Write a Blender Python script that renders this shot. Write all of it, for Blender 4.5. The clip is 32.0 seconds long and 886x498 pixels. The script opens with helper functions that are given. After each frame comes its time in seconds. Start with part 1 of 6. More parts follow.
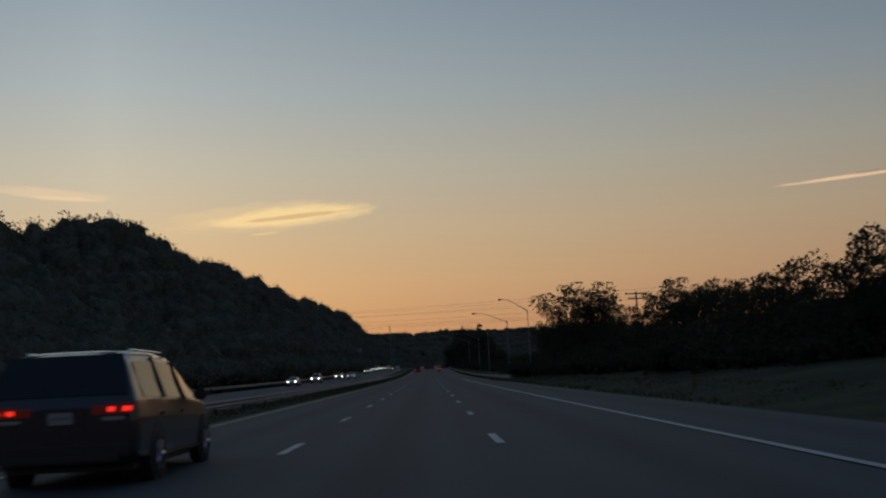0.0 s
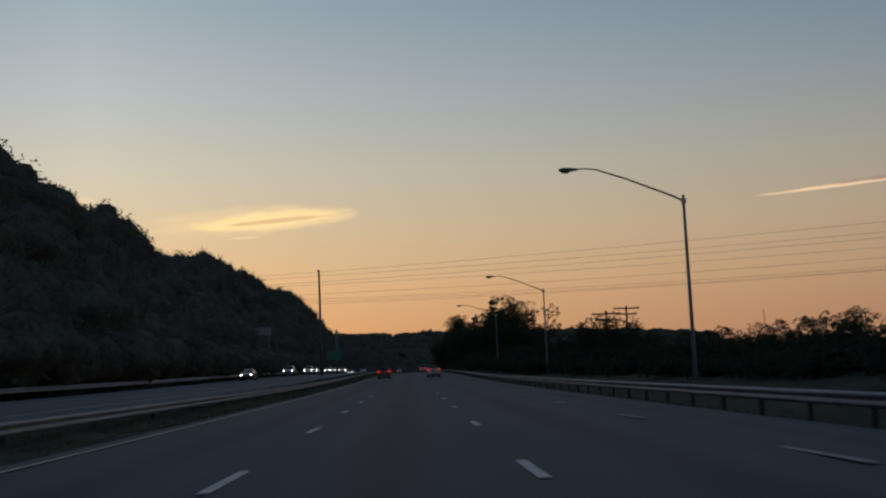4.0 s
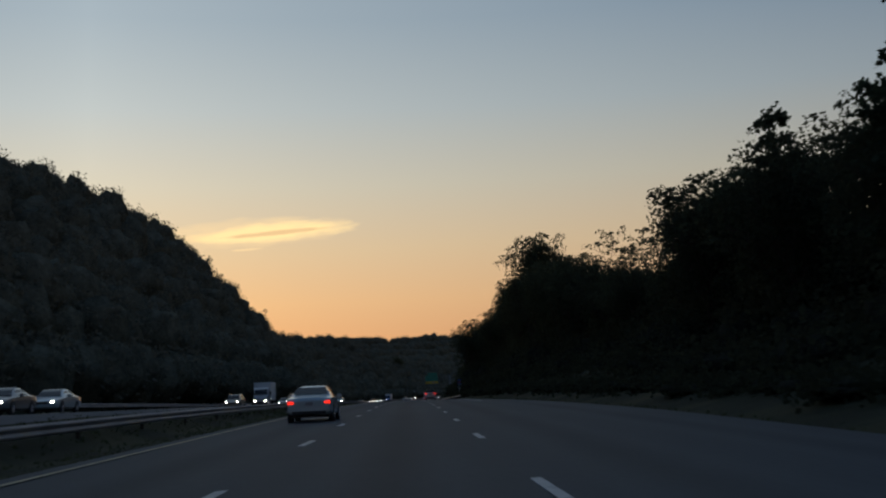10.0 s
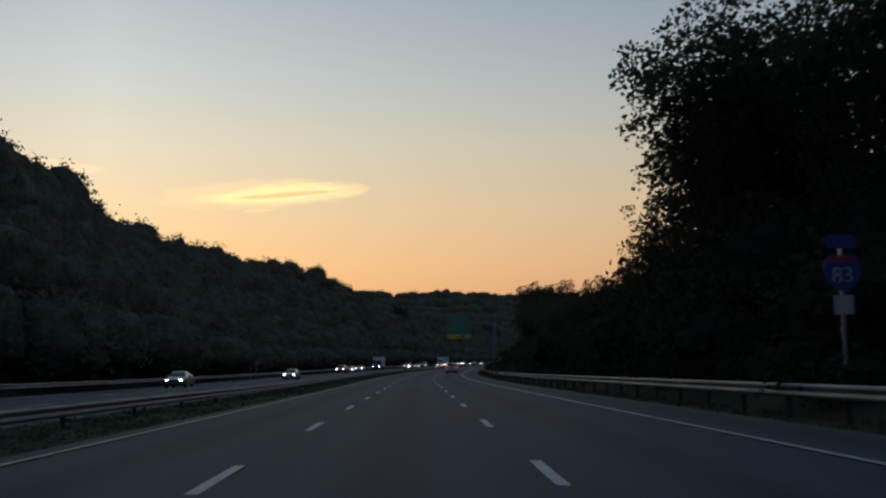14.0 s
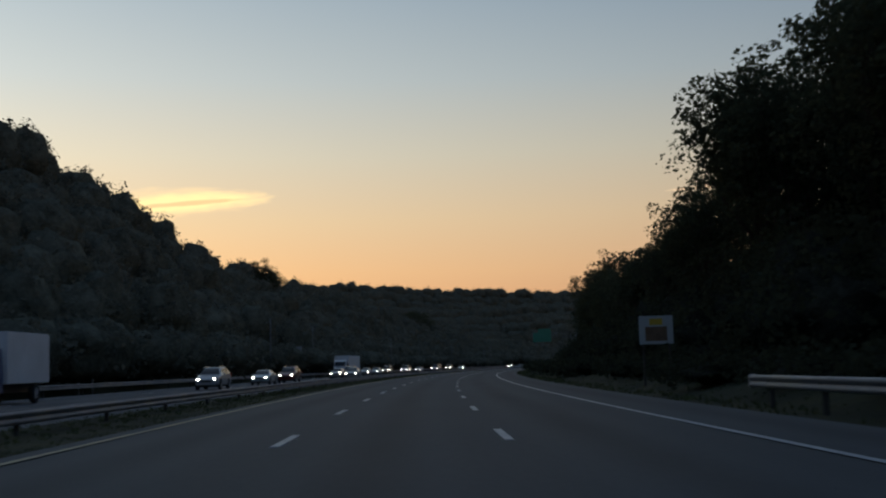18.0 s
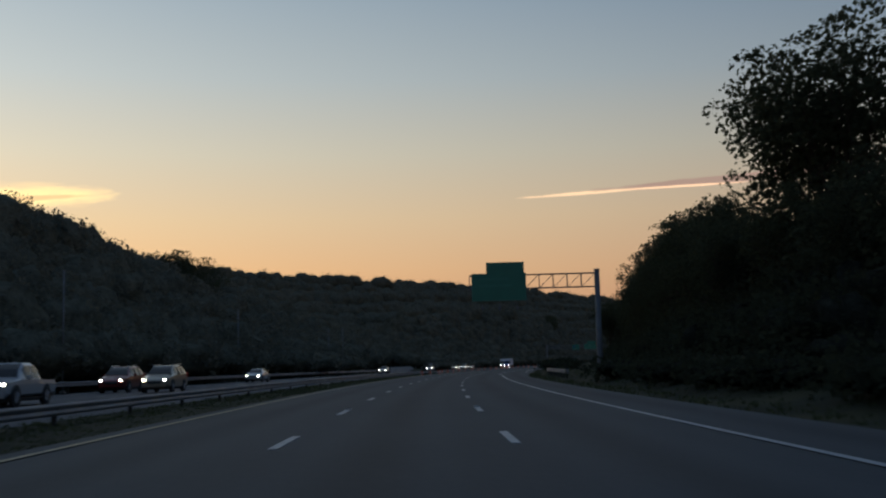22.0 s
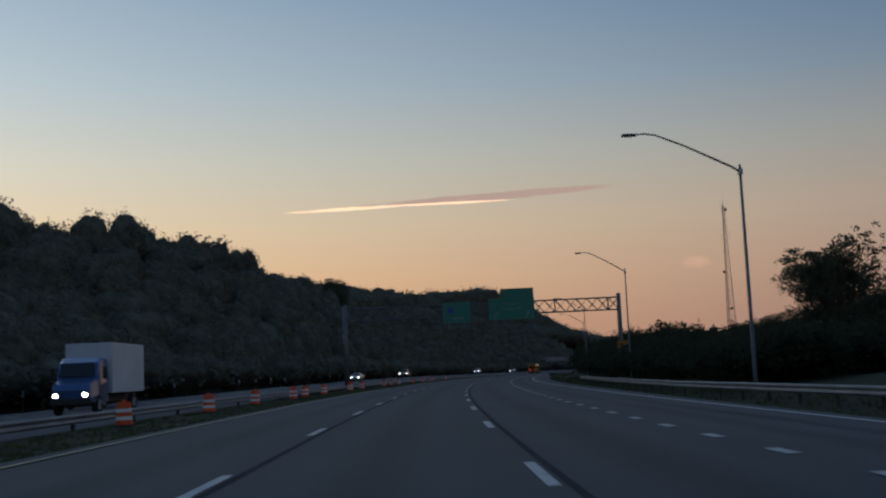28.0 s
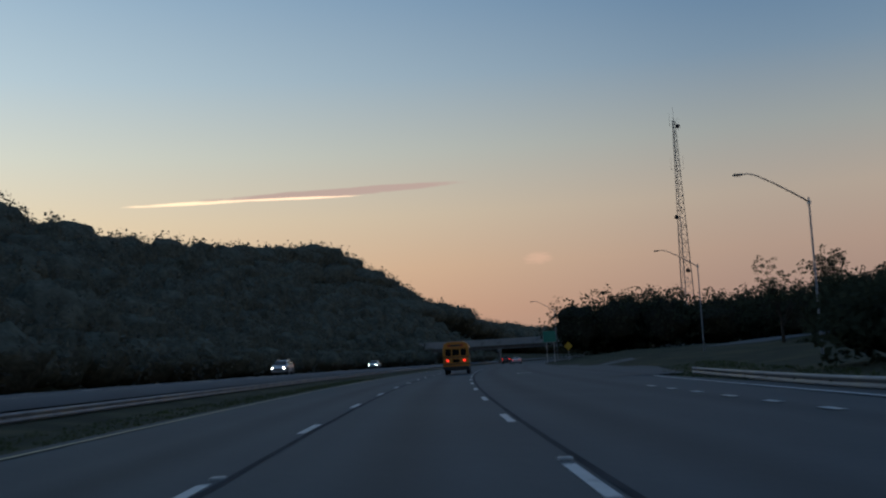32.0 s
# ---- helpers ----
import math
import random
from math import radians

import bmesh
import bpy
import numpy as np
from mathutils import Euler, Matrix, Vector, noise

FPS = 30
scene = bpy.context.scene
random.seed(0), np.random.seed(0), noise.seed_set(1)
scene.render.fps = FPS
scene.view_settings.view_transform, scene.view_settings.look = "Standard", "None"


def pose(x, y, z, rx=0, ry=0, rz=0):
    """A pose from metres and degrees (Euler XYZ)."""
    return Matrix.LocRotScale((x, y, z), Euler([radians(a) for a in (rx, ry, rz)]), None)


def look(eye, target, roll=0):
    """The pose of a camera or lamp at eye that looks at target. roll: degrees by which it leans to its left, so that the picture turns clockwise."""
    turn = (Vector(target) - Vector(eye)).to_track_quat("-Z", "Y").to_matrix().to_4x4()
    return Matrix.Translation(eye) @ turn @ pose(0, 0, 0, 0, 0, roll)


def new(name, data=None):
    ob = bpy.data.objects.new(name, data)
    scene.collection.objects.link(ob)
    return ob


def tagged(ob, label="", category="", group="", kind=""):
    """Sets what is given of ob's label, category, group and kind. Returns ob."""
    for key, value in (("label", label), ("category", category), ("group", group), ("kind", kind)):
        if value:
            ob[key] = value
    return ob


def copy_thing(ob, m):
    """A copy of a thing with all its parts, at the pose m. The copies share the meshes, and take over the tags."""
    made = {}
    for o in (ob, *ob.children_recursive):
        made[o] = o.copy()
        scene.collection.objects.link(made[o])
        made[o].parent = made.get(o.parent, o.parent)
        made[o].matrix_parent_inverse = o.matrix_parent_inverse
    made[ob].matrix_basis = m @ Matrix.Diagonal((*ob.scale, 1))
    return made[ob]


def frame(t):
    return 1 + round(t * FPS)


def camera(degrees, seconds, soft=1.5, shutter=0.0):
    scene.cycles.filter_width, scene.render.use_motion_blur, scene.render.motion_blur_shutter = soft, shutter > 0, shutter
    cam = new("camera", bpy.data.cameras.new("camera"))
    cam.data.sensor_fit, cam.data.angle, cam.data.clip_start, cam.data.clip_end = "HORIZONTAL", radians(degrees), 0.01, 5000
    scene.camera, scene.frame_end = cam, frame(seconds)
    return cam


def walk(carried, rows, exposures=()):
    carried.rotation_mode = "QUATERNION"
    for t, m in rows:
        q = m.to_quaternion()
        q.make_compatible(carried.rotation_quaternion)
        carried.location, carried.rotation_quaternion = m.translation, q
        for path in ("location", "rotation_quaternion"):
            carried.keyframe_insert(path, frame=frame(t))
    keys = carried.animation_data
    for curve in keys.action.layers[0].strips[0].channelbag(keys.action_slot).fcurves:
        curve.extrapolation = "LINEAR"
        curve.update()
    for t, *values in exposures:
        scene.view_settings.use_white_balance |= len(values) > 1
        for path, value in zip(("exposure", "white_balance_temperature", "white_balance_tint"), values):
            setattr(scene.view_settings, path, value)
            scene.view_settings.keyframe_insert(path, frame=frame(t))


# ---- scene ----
# The film runs at about twice real speed, so the whole place is built at K of its true size
# (lane 3.66 m, dashes every 12.19 m before scaling) to keep the camera within its speed limit.
K = 0.62
BEND_S, BEND_R = 889.7, 1702.4
cam = camera(43.8, 32.0, soft=2.2, shutter=0.12)


# the road climbs to a crest near 600 m and falls gently beyond it
GRADE_S = [-400, 0, 200, 300, 345, 400, 455, 506, 560, 617, 675, 730, 783, 850, 900, 1000, 5000]
GRADE = [0.002, 0.003, 0.007, 0.011, 0.0135, 0.0175, 0.0165, 0.0145, 0.0095, 0.006, -0.0005, -0.0035, -0.0085, -0.0085, -0.005, 0.0, 0.0]
ELEV_S = np.arange(-400.0, 5001.0, 5.0)
ELEV = np.cumsum(np.interp(ELEV_S, GRADE_S, GRADE)) * 5.0
ELEV -= np.interp(0.0, ELEV_S, ELEV)


def elev(s):
    return float(np.interp(s, ELEV_S, ELEV))


def grade(s):
    """The road's slope at s, in degrees."""
    return math.degrees(math.atan(float(np.interp(s, GRADE_S, GRADE))))


def road(s, off=0.0, z=0.0):
    """A point of the place: s along the road, off to the right of the middle of the camera's lane, z above the road."""
    z = z + elev(s)
    if s <= BEND_S:
        return Vector((off, s, z)) * K
    a = (s - BEND_S) / BEND_R
    r = BEND_R - off
    return Vector((BEND_R - r * math.cos(a), BEND_S + r * math.sin(a), z)) * K


def heading(s):
    """The road's turn to the left at s, in degrees."""
    return -math.degrees(max(0.0, s - BEND_S) / BEND_R)


def at(s, off=0.0, z=0.0, turn=0.0, size=1.0):
    """A pose on the road: y ahead along it, turned to the left by turn degrees."""
    m = Matrix.Translation(road(s, off, z)) @ pose(0, 0, 0, 0, 0, heading(s) + turn)
    return m @ Matrix.Diagonal((size, size, size, 1))


ROWS = [
    (0.0, 0.0, -0.63, 6.46, 2.93, 0.75),
    (0.5, 29.2, -0.43, 6.81, 2.63, 0.57),
    (1.0, 58.4, -0.76, 5.99, 2.35, 0.4),
    (1.5, 87.5, -1.44, 5.9, 2.53, 0.41),
    (2.0, 116.7, -1.13, 6.31, 2.7, 0.42),
    (2.5, 145.4, -0.71, 6.82, 2.67, 0.41),
    (4.5, 259.8, -1.87, 6.3, 2.55, 0.39),
    (5.0, 288.8, -1.39, 6.52, 3.12, 0.38),
    (5.5, 317.0, -1.12, 6.61, 3.33, 0.37),
    (6.0, 344.6, -1.2, 6.57, 3.5, 0.36),
    (6.5, 372.4, -1.38, 6.71, 3.52, 0.36),
    (7.0, 400.1, -1.6, 5.99, 3.49, 0.35),
    (7.5, 427.7, -1.37, 6.48, 3.47, 0.35),
    (8.0, 455.1, -0.96, 6.65, 3.13, 0.35),
    (8.5, 480.6, -1.08, 6.91, 2.72, 0.36),
    (9.0, 506.6, -1.54, 6.46, 2.63, 0.36),
    (9.5, 533.1, -1.54, 6.98, 2.48, 0.36),
    (10.0, 560.3, -1.63, 6.97, 2.51, 0.36),
    (10.5, 588.4, -1.4, 7.43, 2.28, 0.37),
    (11.0, 617.1, -1.33, 6.57, 2.05, 0.37),
    (11.5, 645.9, -1.24, 6.91, 1.98, 0.37),
    (12.0, 674.8, -1.34, 6.75, 1.62, 0.38),
    (12.5, 701.7, -1.53, 7.13, 1.35, 0.38),
    (13.0, 728.8, -1.6, 6.66, 1.03, 0.38),
    (13.5, 755.9, -1.5, 6.86, 1.08, 0.41),
    (14.0, 783.1, -1.26, 6.25, 0.91, 0.43),
    (14.5, 812.8, -1.2, 6.53, 1.31, 0.46),
    (16.5, 932.2, -2.69, 6.1, 2.17, 0.57),
    (17.0, 962.1, -3.7, 6.39, 2.1, 0.6),
    (17.5, 992.2, -4.81, 6.08, 1.81, 0.61),
    (18.0, 1022.3, -6.17, 6.09, 1.72, 0.62),
    (19.0, 1082.0, -7.99, 5.62, 1.93, 0.65),
    (19.5, 1112.0, -9.01, 5.9, 1.91, 0.66),
    (20.0, 1142.1, -10.19, 6.11, 1.69, 0.67),
    (20.5, 1172.1, -11.39, 6.3, 1.49, 0.69),
    (21.0, 1202.2, -12.36, 5.76, 1.53, 0.7),
    (21.5, 1232.2, -12.88, 6.05, 1.55, 0.7),
    (22.5, 1293.8, -15.2, 6.12, 1.27, 0.7),
    (23.0, 1325.3, -16.2, 6.5, 1.44, 0.7),
    (23.5, 1356.9, -17.27, 6.38, 1.53, 0.7),
    (24.0, 1388.4, -18.23, 6.12, 1.26, 0.7),
    (24.5, 1418.4, -18.73, 6.02, 1.26, 0.7),
    (25.0, 1448.4, -19.57, 6.12, 1.09, 0.7),
    (25.5, 1478.4, -20.5, 6.0, 1.04, 0.71),
    (27.5, 1598.5, -25.12, 6.12, 2.38, 0.73),
    (28.0, 1628.6, -25.96, 6.47, 2.47, 0.74),
    (28.5, 1658.2, -26.91, 5.85, 2.48, 0.74),
    (29.0, 1687.6, -27.77, 7.27, 2.4, 0.75),
    (29.5, 1716.8, -28.89, 6.53, 2.54, 0.7),
    (30.0, 1745.9, -29.92, 5.83, 3.11, 0.65),
    (31.0, 1807.6, -32.1, 6.59, 3.23, 0.55),
    (31.5, 1838.2, -32.96, 5.72, 3.22, 0.5),
    (32.0, 1868.7, -33.95, 5.87, 3.21, 0.45),
]
EXPOSURES = [(0.0, -0.11, 6630, 10), (1.0, -0.03, 6630, 10), (2.0, 0.03, 6630, 10), (5.0, 0.11, 6630, 10), (6.0, 0.18, 6680, 10), (7.0, 0.35, 6680, 10), (8.0, 0.29, 6680, 10), (9.0, 0.19, 6680, 10),
             (11.0, 0.35, 6730, 10), (12.0, 0.43, 6780, 10), (13.0, 0.39, 6780, 10), (14.0, 0.41, 6830, 10), (17.0, 0.57, 6780, 10), (18.0, 0.47, 6830, 10), (19.0, 0.35, 6830, 10), (20.0, 0.33, 6830, 10),
             (21.0, 0.47, 6830, 10), (23.0, 0.42, 6780, 10), (24.0, 0.37, 6780, 10), (25.0, 0.43, 6730, 10), (28.0, 0.62, 6350, 9), (29.0, 0.66, 6180, 7), (30.0, 0.8, 6150, 6), (31.0, 0.69, 6130, 5),
             (32.0, 0.81, 6120, 5)]
walk(cam, [(t, pose(*road(s, o, 1.22), 90 + p + grade(s), r, y)) for t, s, y, p, r, o in ROWS], EXPOSURES)

# ---- sky and light ----
SUN_AZ, SUN_EL = -16.0, 3.0
world = bpy.data.worlds.new("dusk_sky")
scene.world = world
world.use_nodes = True
wt = world.node_tree
wt.nodes.clear()


def wnode(kind, **values):
    n = wt.nodes.new(kind)
    for key, value in values.items():
        n.inputs[key].default_value = value
    return n


def wmath(op, a, b=None, c=None, clamp=False):
    n = wt.nodes.new("ShaderNodeMath")
    n.operation, n.use_clamp = op, clamp
    for i, v in enumerate((a, b, c)):
        if v is None:
            continue
        if isinstance(v, (int, float)):
            n.inputs[i].default_value = v
        else:
            wt.links.new(v, n.inputs[i])
    return n.outputs[0]


def wramp(fac, stops):
    n = wt.nodes.new("ShaderNodeValToRGB")
    n.color_ramp.interpolation = "LINEAR"
    els = n.color_ramp.elements
    while len(els) < len(stops):
        els.new(0.5)
    for e, (p, c) in zip(els, stops):
        e.position = p
        e.color = (*[((v / 255 + 0.055) / 1.055) ** 2.4 for v in c], 1)
    wt.links.new(fac, n.inputs[0])
    return n.outputs[0]


def wmix(fac, a, b, mode="MIX"):
    n = wt.nodes.new("ShaderNodeMix")
    n.data_type, n.blend_type = "RGBA", mode
    for sock, v in ((n.inputs[0], fac), (n.inputs[6], a), (n.inputs[7], b)):
        if isinstance(v, (int, float)):
            sock.default_value = v
        elif isinstance(v, tuple):
            sock.default_value = (*v, 1)
        else:
            wt.links.new(v, sock)
    return n.outputs[2]


wc = wt.nodes.new("ShaderNodeTexCoord")
wsep = wt.nodes.new("ShaderNodeSeparateXYZ")
wt.links.new(wc.outputs["Generated"], wsep.inputs[0])
wx, wy, wz = wsep.outputs
az = wmath("MULTIPLY", wmath("ARCTAN2", wx, wy), 57.2958)
el = wmath("MULTIPLY", wmath("ARCSINE", wmath("MINIMUM", wmath("MAXIMUM", wz, -1.0), 1.0)), 57.2958)
elf = wmath("DIVIDE", wmath("MAXIMUM", el, 0.0), 90.0, clamp=True)
# the sky towards the sunset and away from it, from the horizon to the zenith
west = wramp(elf, [(0.0, (210, 146, 106)), (0.028, (224, 164, 114)), (0.055, (229, 184, 134)), (0.085, (219, 194, 156)), (0.122, (203, 198, 180)),
                   (0.165, (180, 190, 192)), (0.215, (157, 173, 184)), (0.45, (120, 142, 166)), (1.0, (92, 112, 142))])
north = wramp(elf, [(0.0, (121, 101, 95)), (0.028, (131, 105, 96)), (0.055, (140, 116, 103)), (0.085, (142, 126, 113)), (0.122, (124, 124, 121)),
                    (0.165, (96, 111, 126)), (0.215, (71, 95, 121)), (0.45, (72, 98, 134)), (1.0, (60, 80, 114))])
away = wmath("DIVIDE", wmath("ABSOLUTE", wmath("SUBTRACT", az, SUN_AZ)), 66.0)
away = wmath("POWER", wmath("SMOOTH_MIN", away, 1.0, 0.1), 0.86)
gradient = wmix(wmath("MAXIMUM", away, 0.0), west, north)
air = wt.nodes.new("ShaderNodeTexSky")
air.sky_type, air.sun_disc = "NISHITA", False
air.sun_elevation, air.sun_rotation = radians(SUN_EL), radians(SUN_AZ)
air_dim = wmix(1.0, air.outputs[0], (0.07, 0.07, 0.07), "MULTIPLY")
sky = wmix(0.06, gradient, air_dim)


def cloud(sky, a0, e0, half, thick, slope, scale, colour, strength, seed, sharp=1.4):
    """A streak of cloud: azimuth, elevation, half length and thickness in degrees."""
    u = wmath("SUBTRACT", az, a0)
    v = wmath("SUBTRACT", wmath("SUBTRACT", el, e0), wmath("MULTIPLY", u, slope))
    co = wt.nodes.new("ShaderNodeCombineXYZ")
    wt.links.new(wmath("MULTIPLY", u, scale), co.inputs[0])
    wt.links.new(wmath("MULTIPLY", v, scale * 4.5), co.inputs[1])
    co.inputs[2].default_value = seed
    nz = wt.nodes.new("ShaderNodeTexNoise")
    nz.inputs["Detail"].default_value = 5.0
    nz.inputs["Scale"].default_value = 1.0
    wt.links.new(co.outputs[0], nz.inputs["Vector"])
    r2 = wmath("ADD", wmath("POWER", wmath("ABSOLUTE", wmath("DIVIDE", u, half)), 2.0),
               wmath("POWER", wmath("ABSOLUTE", wmath("DIVIDE", v, thick)), 2.0))
    body = wmath("SUBTRACT", wmath("MULTIPLY_ADD", nz.outputs[0], 1.7, 0.2), r2)
    mask = wmath("MULTIPLY", wmath("MULTIPLY", body, sharp, clamp=True), strength)
    return wmix(mask, sky, colour)


sky = cloud(sky, -8.0, 8.66, 5.6, 0.75, 0.06, 0.45, (0.95, 0.68, 0.34), 0.6, 1.3, 0.9)
sky = cloud(sky, -6.9, 8.66, 4.6, 0.52, 0.070, 0.55, (1.0, 0.74, 0.36), 0.9, 4.4, 1.3)
sky = cloud(sky, -6.6, 8.64, 2.9, 0.14, 0.08, 0.8, (0.70, 0.46, 0.24), 0.8, 3.7)
sky = cloud(sky, -8.2, 7.80, 0.9, 0.07, 0.06, 0.9, (0.95, 0.68, 0.35), 0.5, 5.2)
sky = cloud(sky, -18.9, 9.95, 3.4, 0.30, -0.09, 0.7, (0.90, 0.66, 0.42), 0.5, 8.2)
sky = cloud(sky, -18.0, 9.68, 2.2, 0.12, -0.05, 0.9, (0.95, 0.70, 0.42), 0.6, 9.6)
sky = cloud(sky, 21.6, 8.72, 3.6, 0.10, 0.035, 0.8, (0.95, 0.64, 0.40), 0.75, 11.0)
sky = cloud(sky, 29.0, 9.07, 6.6, 0.22, 0.030, 0.5, (0.30, 0.205, 0.175), 0.85, 15.0, 2.2)
sky = cloud(sky, 26.4, 8.83, 3.9, 0.07, 0.008, 0.6, (0.95, 0.61, 0.40), 0.85, 17.0)
sky = cloud(sky, 39.2, 5.1, 0.8, 0.35, 0.0, 2.2, (0.60, 0.33, 0.23), 0.25, 21.0, 1.0)
bg = wnode("ShaderNodeBackground", Strength=1.0)
wt.links.new(sky, bg.inputs[0])
wo = wt.nodes.new("ShaderNodeOutputWorld")
wt.links.new(bg.outputs[0], wo.inputs[0])

sun_data = bpy.data.lights.new("low_sun", "SUN")
sun_data.energy, sun_data.angle, sun_data.color = 0.25, radians(12), (1.0, 0.72, 0.45)
sun = new("low_sun", sun_data)
sun.matrix_world = look(Vector((math.sin(radians(SUN_AZ)) * 900, math.cos(radians(SUN_AZ)) * 900, 900 * math.tan(radians(SUN_EL)))), (0, 0, 0))


# ---- materials ----
def material(name, colour, rough=0.6, metal=0.0, vary=0.25, scale=1.0, fine=12.0, bump=0.15, depth=0.01, spot=None, emit=None, power=0.0,
             island=0.0, coat=0.0, stretch=None, spec=0.5, thin=0.0):
    """A surface with two scales of variation: broad stains of size scale and a fine grain, in real metres."""
    m = bpy.data.materials.new(name)
    m.use_nodes = True
    t = m.node_tree
    b = t.nodes["Principled BSDF"]
    b.inputs["Roughness"].default_value, b.inputs["Metallic"].default_value = rough, metal
    b.inputs["Coat Weight"].default_value = coat
    b.inputs["Specular IOR Level"].default_value = spec
    co = t.nodes.new("ShaderNodeTexCoord")
    vec = co.outputs["Object"]
    if stretch:
        mp = t.nodes.new("ShaderNodeMapping")
        mp.inputs["Scale"].default_value = stretch
        t.links.new(vec, mp.inputs[0])
        vec = mp.outputs[0]
    broad, grain = t.nodes.new("ShaderNodeTexNoise"), t.nodes.new("ShaderNodeTexNoise")
    for n, s, d in ((broad, 1.0 / (scale * K), 4.0), (grain, fine / K, 3.0)):
        n.inputs["Scale"].default_value, n.inputs["Detail"].default_value = s, d
        t.links.new(vec, n.inputs["Vector"])
    add = t.nodes.new("ShaderNodeMath")
    add.operation = "MULTIPLY_ADD"
    t.links.new(broad.outputs[0], add.inputs[0])
    add.inputs[1].default_value = 0.65
    mul = t.nodes.new("ShaderNodeMath")
    mul.operation = "MULTIPLY"
    t.links.new(grain.outputs[0], mul.inputs[0])
    mul.inputs[1].default_value = 0.35
    t.links.new(mul.outputs[0], add.inputs[2])
    ramp = t.nodes.new("ShaderNodeMapRange")
    ramp.inputs[1].default_value, ramp.inputs[2].default_value = 0.3, 0.7
    ramp.inputs[3].default_value, ramp.inputs[4].default_value = 1 - vary, 1 + vary
    t.links.new(add.outputs[0], ramp.inputs[0])
    value = ramp.outputs[0]
    if island:
        geo = t.nodes.new("ShaderNodeNewGeometry")
        rr = t.nodes.new("ShaderNodeMapRange")
        rr.inputs[3].default_value, rr.inputs[4].default_value = 1 - island, 1 + island
        t.links.new(geo.outputs["Random Per Island"], rr.inputs[0])
        mm = t.nodes.new("ShaderNodeMath")
        mm.operation = "MULTIPLY"
        t.links.new(value, mm.inputs[0])
        t.links.new(rr.outputs[0], mm.inputs[1])
        value = mm.outputs[0]
    mix = t.nodes.new("ShaderNodeMix")
    mix.data_type, mix.blend_type = "RGBA", "MULTIPLY"
    mix.inputs[0].default_value = 1.0
    mix.inputs[6].default_value = (*colour, 1)
    t.links.new(value, mix.inputs[7])
    out = mix.outputs[2]
    if spot:
        sm = t.nodes.new("ShaderNodeMix")
        sm.data_type = "RGBA"
        sr = t.nodes.new("ShaderNodeMapRange")
        sr.inputs[1].default_value, sr.inputs[2].default_value = 0.52, 0.66
        t.links.new(broad.outputs[0], sr.inputs[0])
        t.links.new(sr.outputs[0], sm.inputs[0])
        t.links.new(out, sm.inputs[6])
        sm.inputs[7].default_value = (*spot, 1)
        out = sm.outputs[2]
    t.links.new(out, b.inputs["Base Color"])
    if bump:
        bp = t.nodes.new("ShaderNodeBump")
        bp.inputs["Strength"].default_value, bp.inputs["Distance"].default_value = bump, depth * K
        t.links.new(grain.outputs[0], bp.inputs["Height"])
        t.links.new(bp.outputs[0], b.inputs["Normal"])
    if thin:
        tr, ms = t.nodes.new("ShaderNodeBsdfTranslucent"), t.nodes.new("ShaderNodeMixShader")
        t.links.new(out, tr.inputs[0])
        ms.inputs[0].default_value = thin
        t.links.new(b.outputs[0], ms.inputs[1])
        t.links.new(tr.outputs[0], ms.inputs[2])
        t.links.new(ms.outputs[0], t.nodes["Material Output"].inputs[0])
    if emit:
        b.inputs["Emission Color"].default_value = (*emit, 1)
        b.inputs["Emission Strength"].default_value = power
    return m


def clear_glass(name, tint, rough=0.02):
    m = material(name, tint, rough=rough, vary=0.05, bump=0.0, coat=0.0, spec=0.4)
    return m


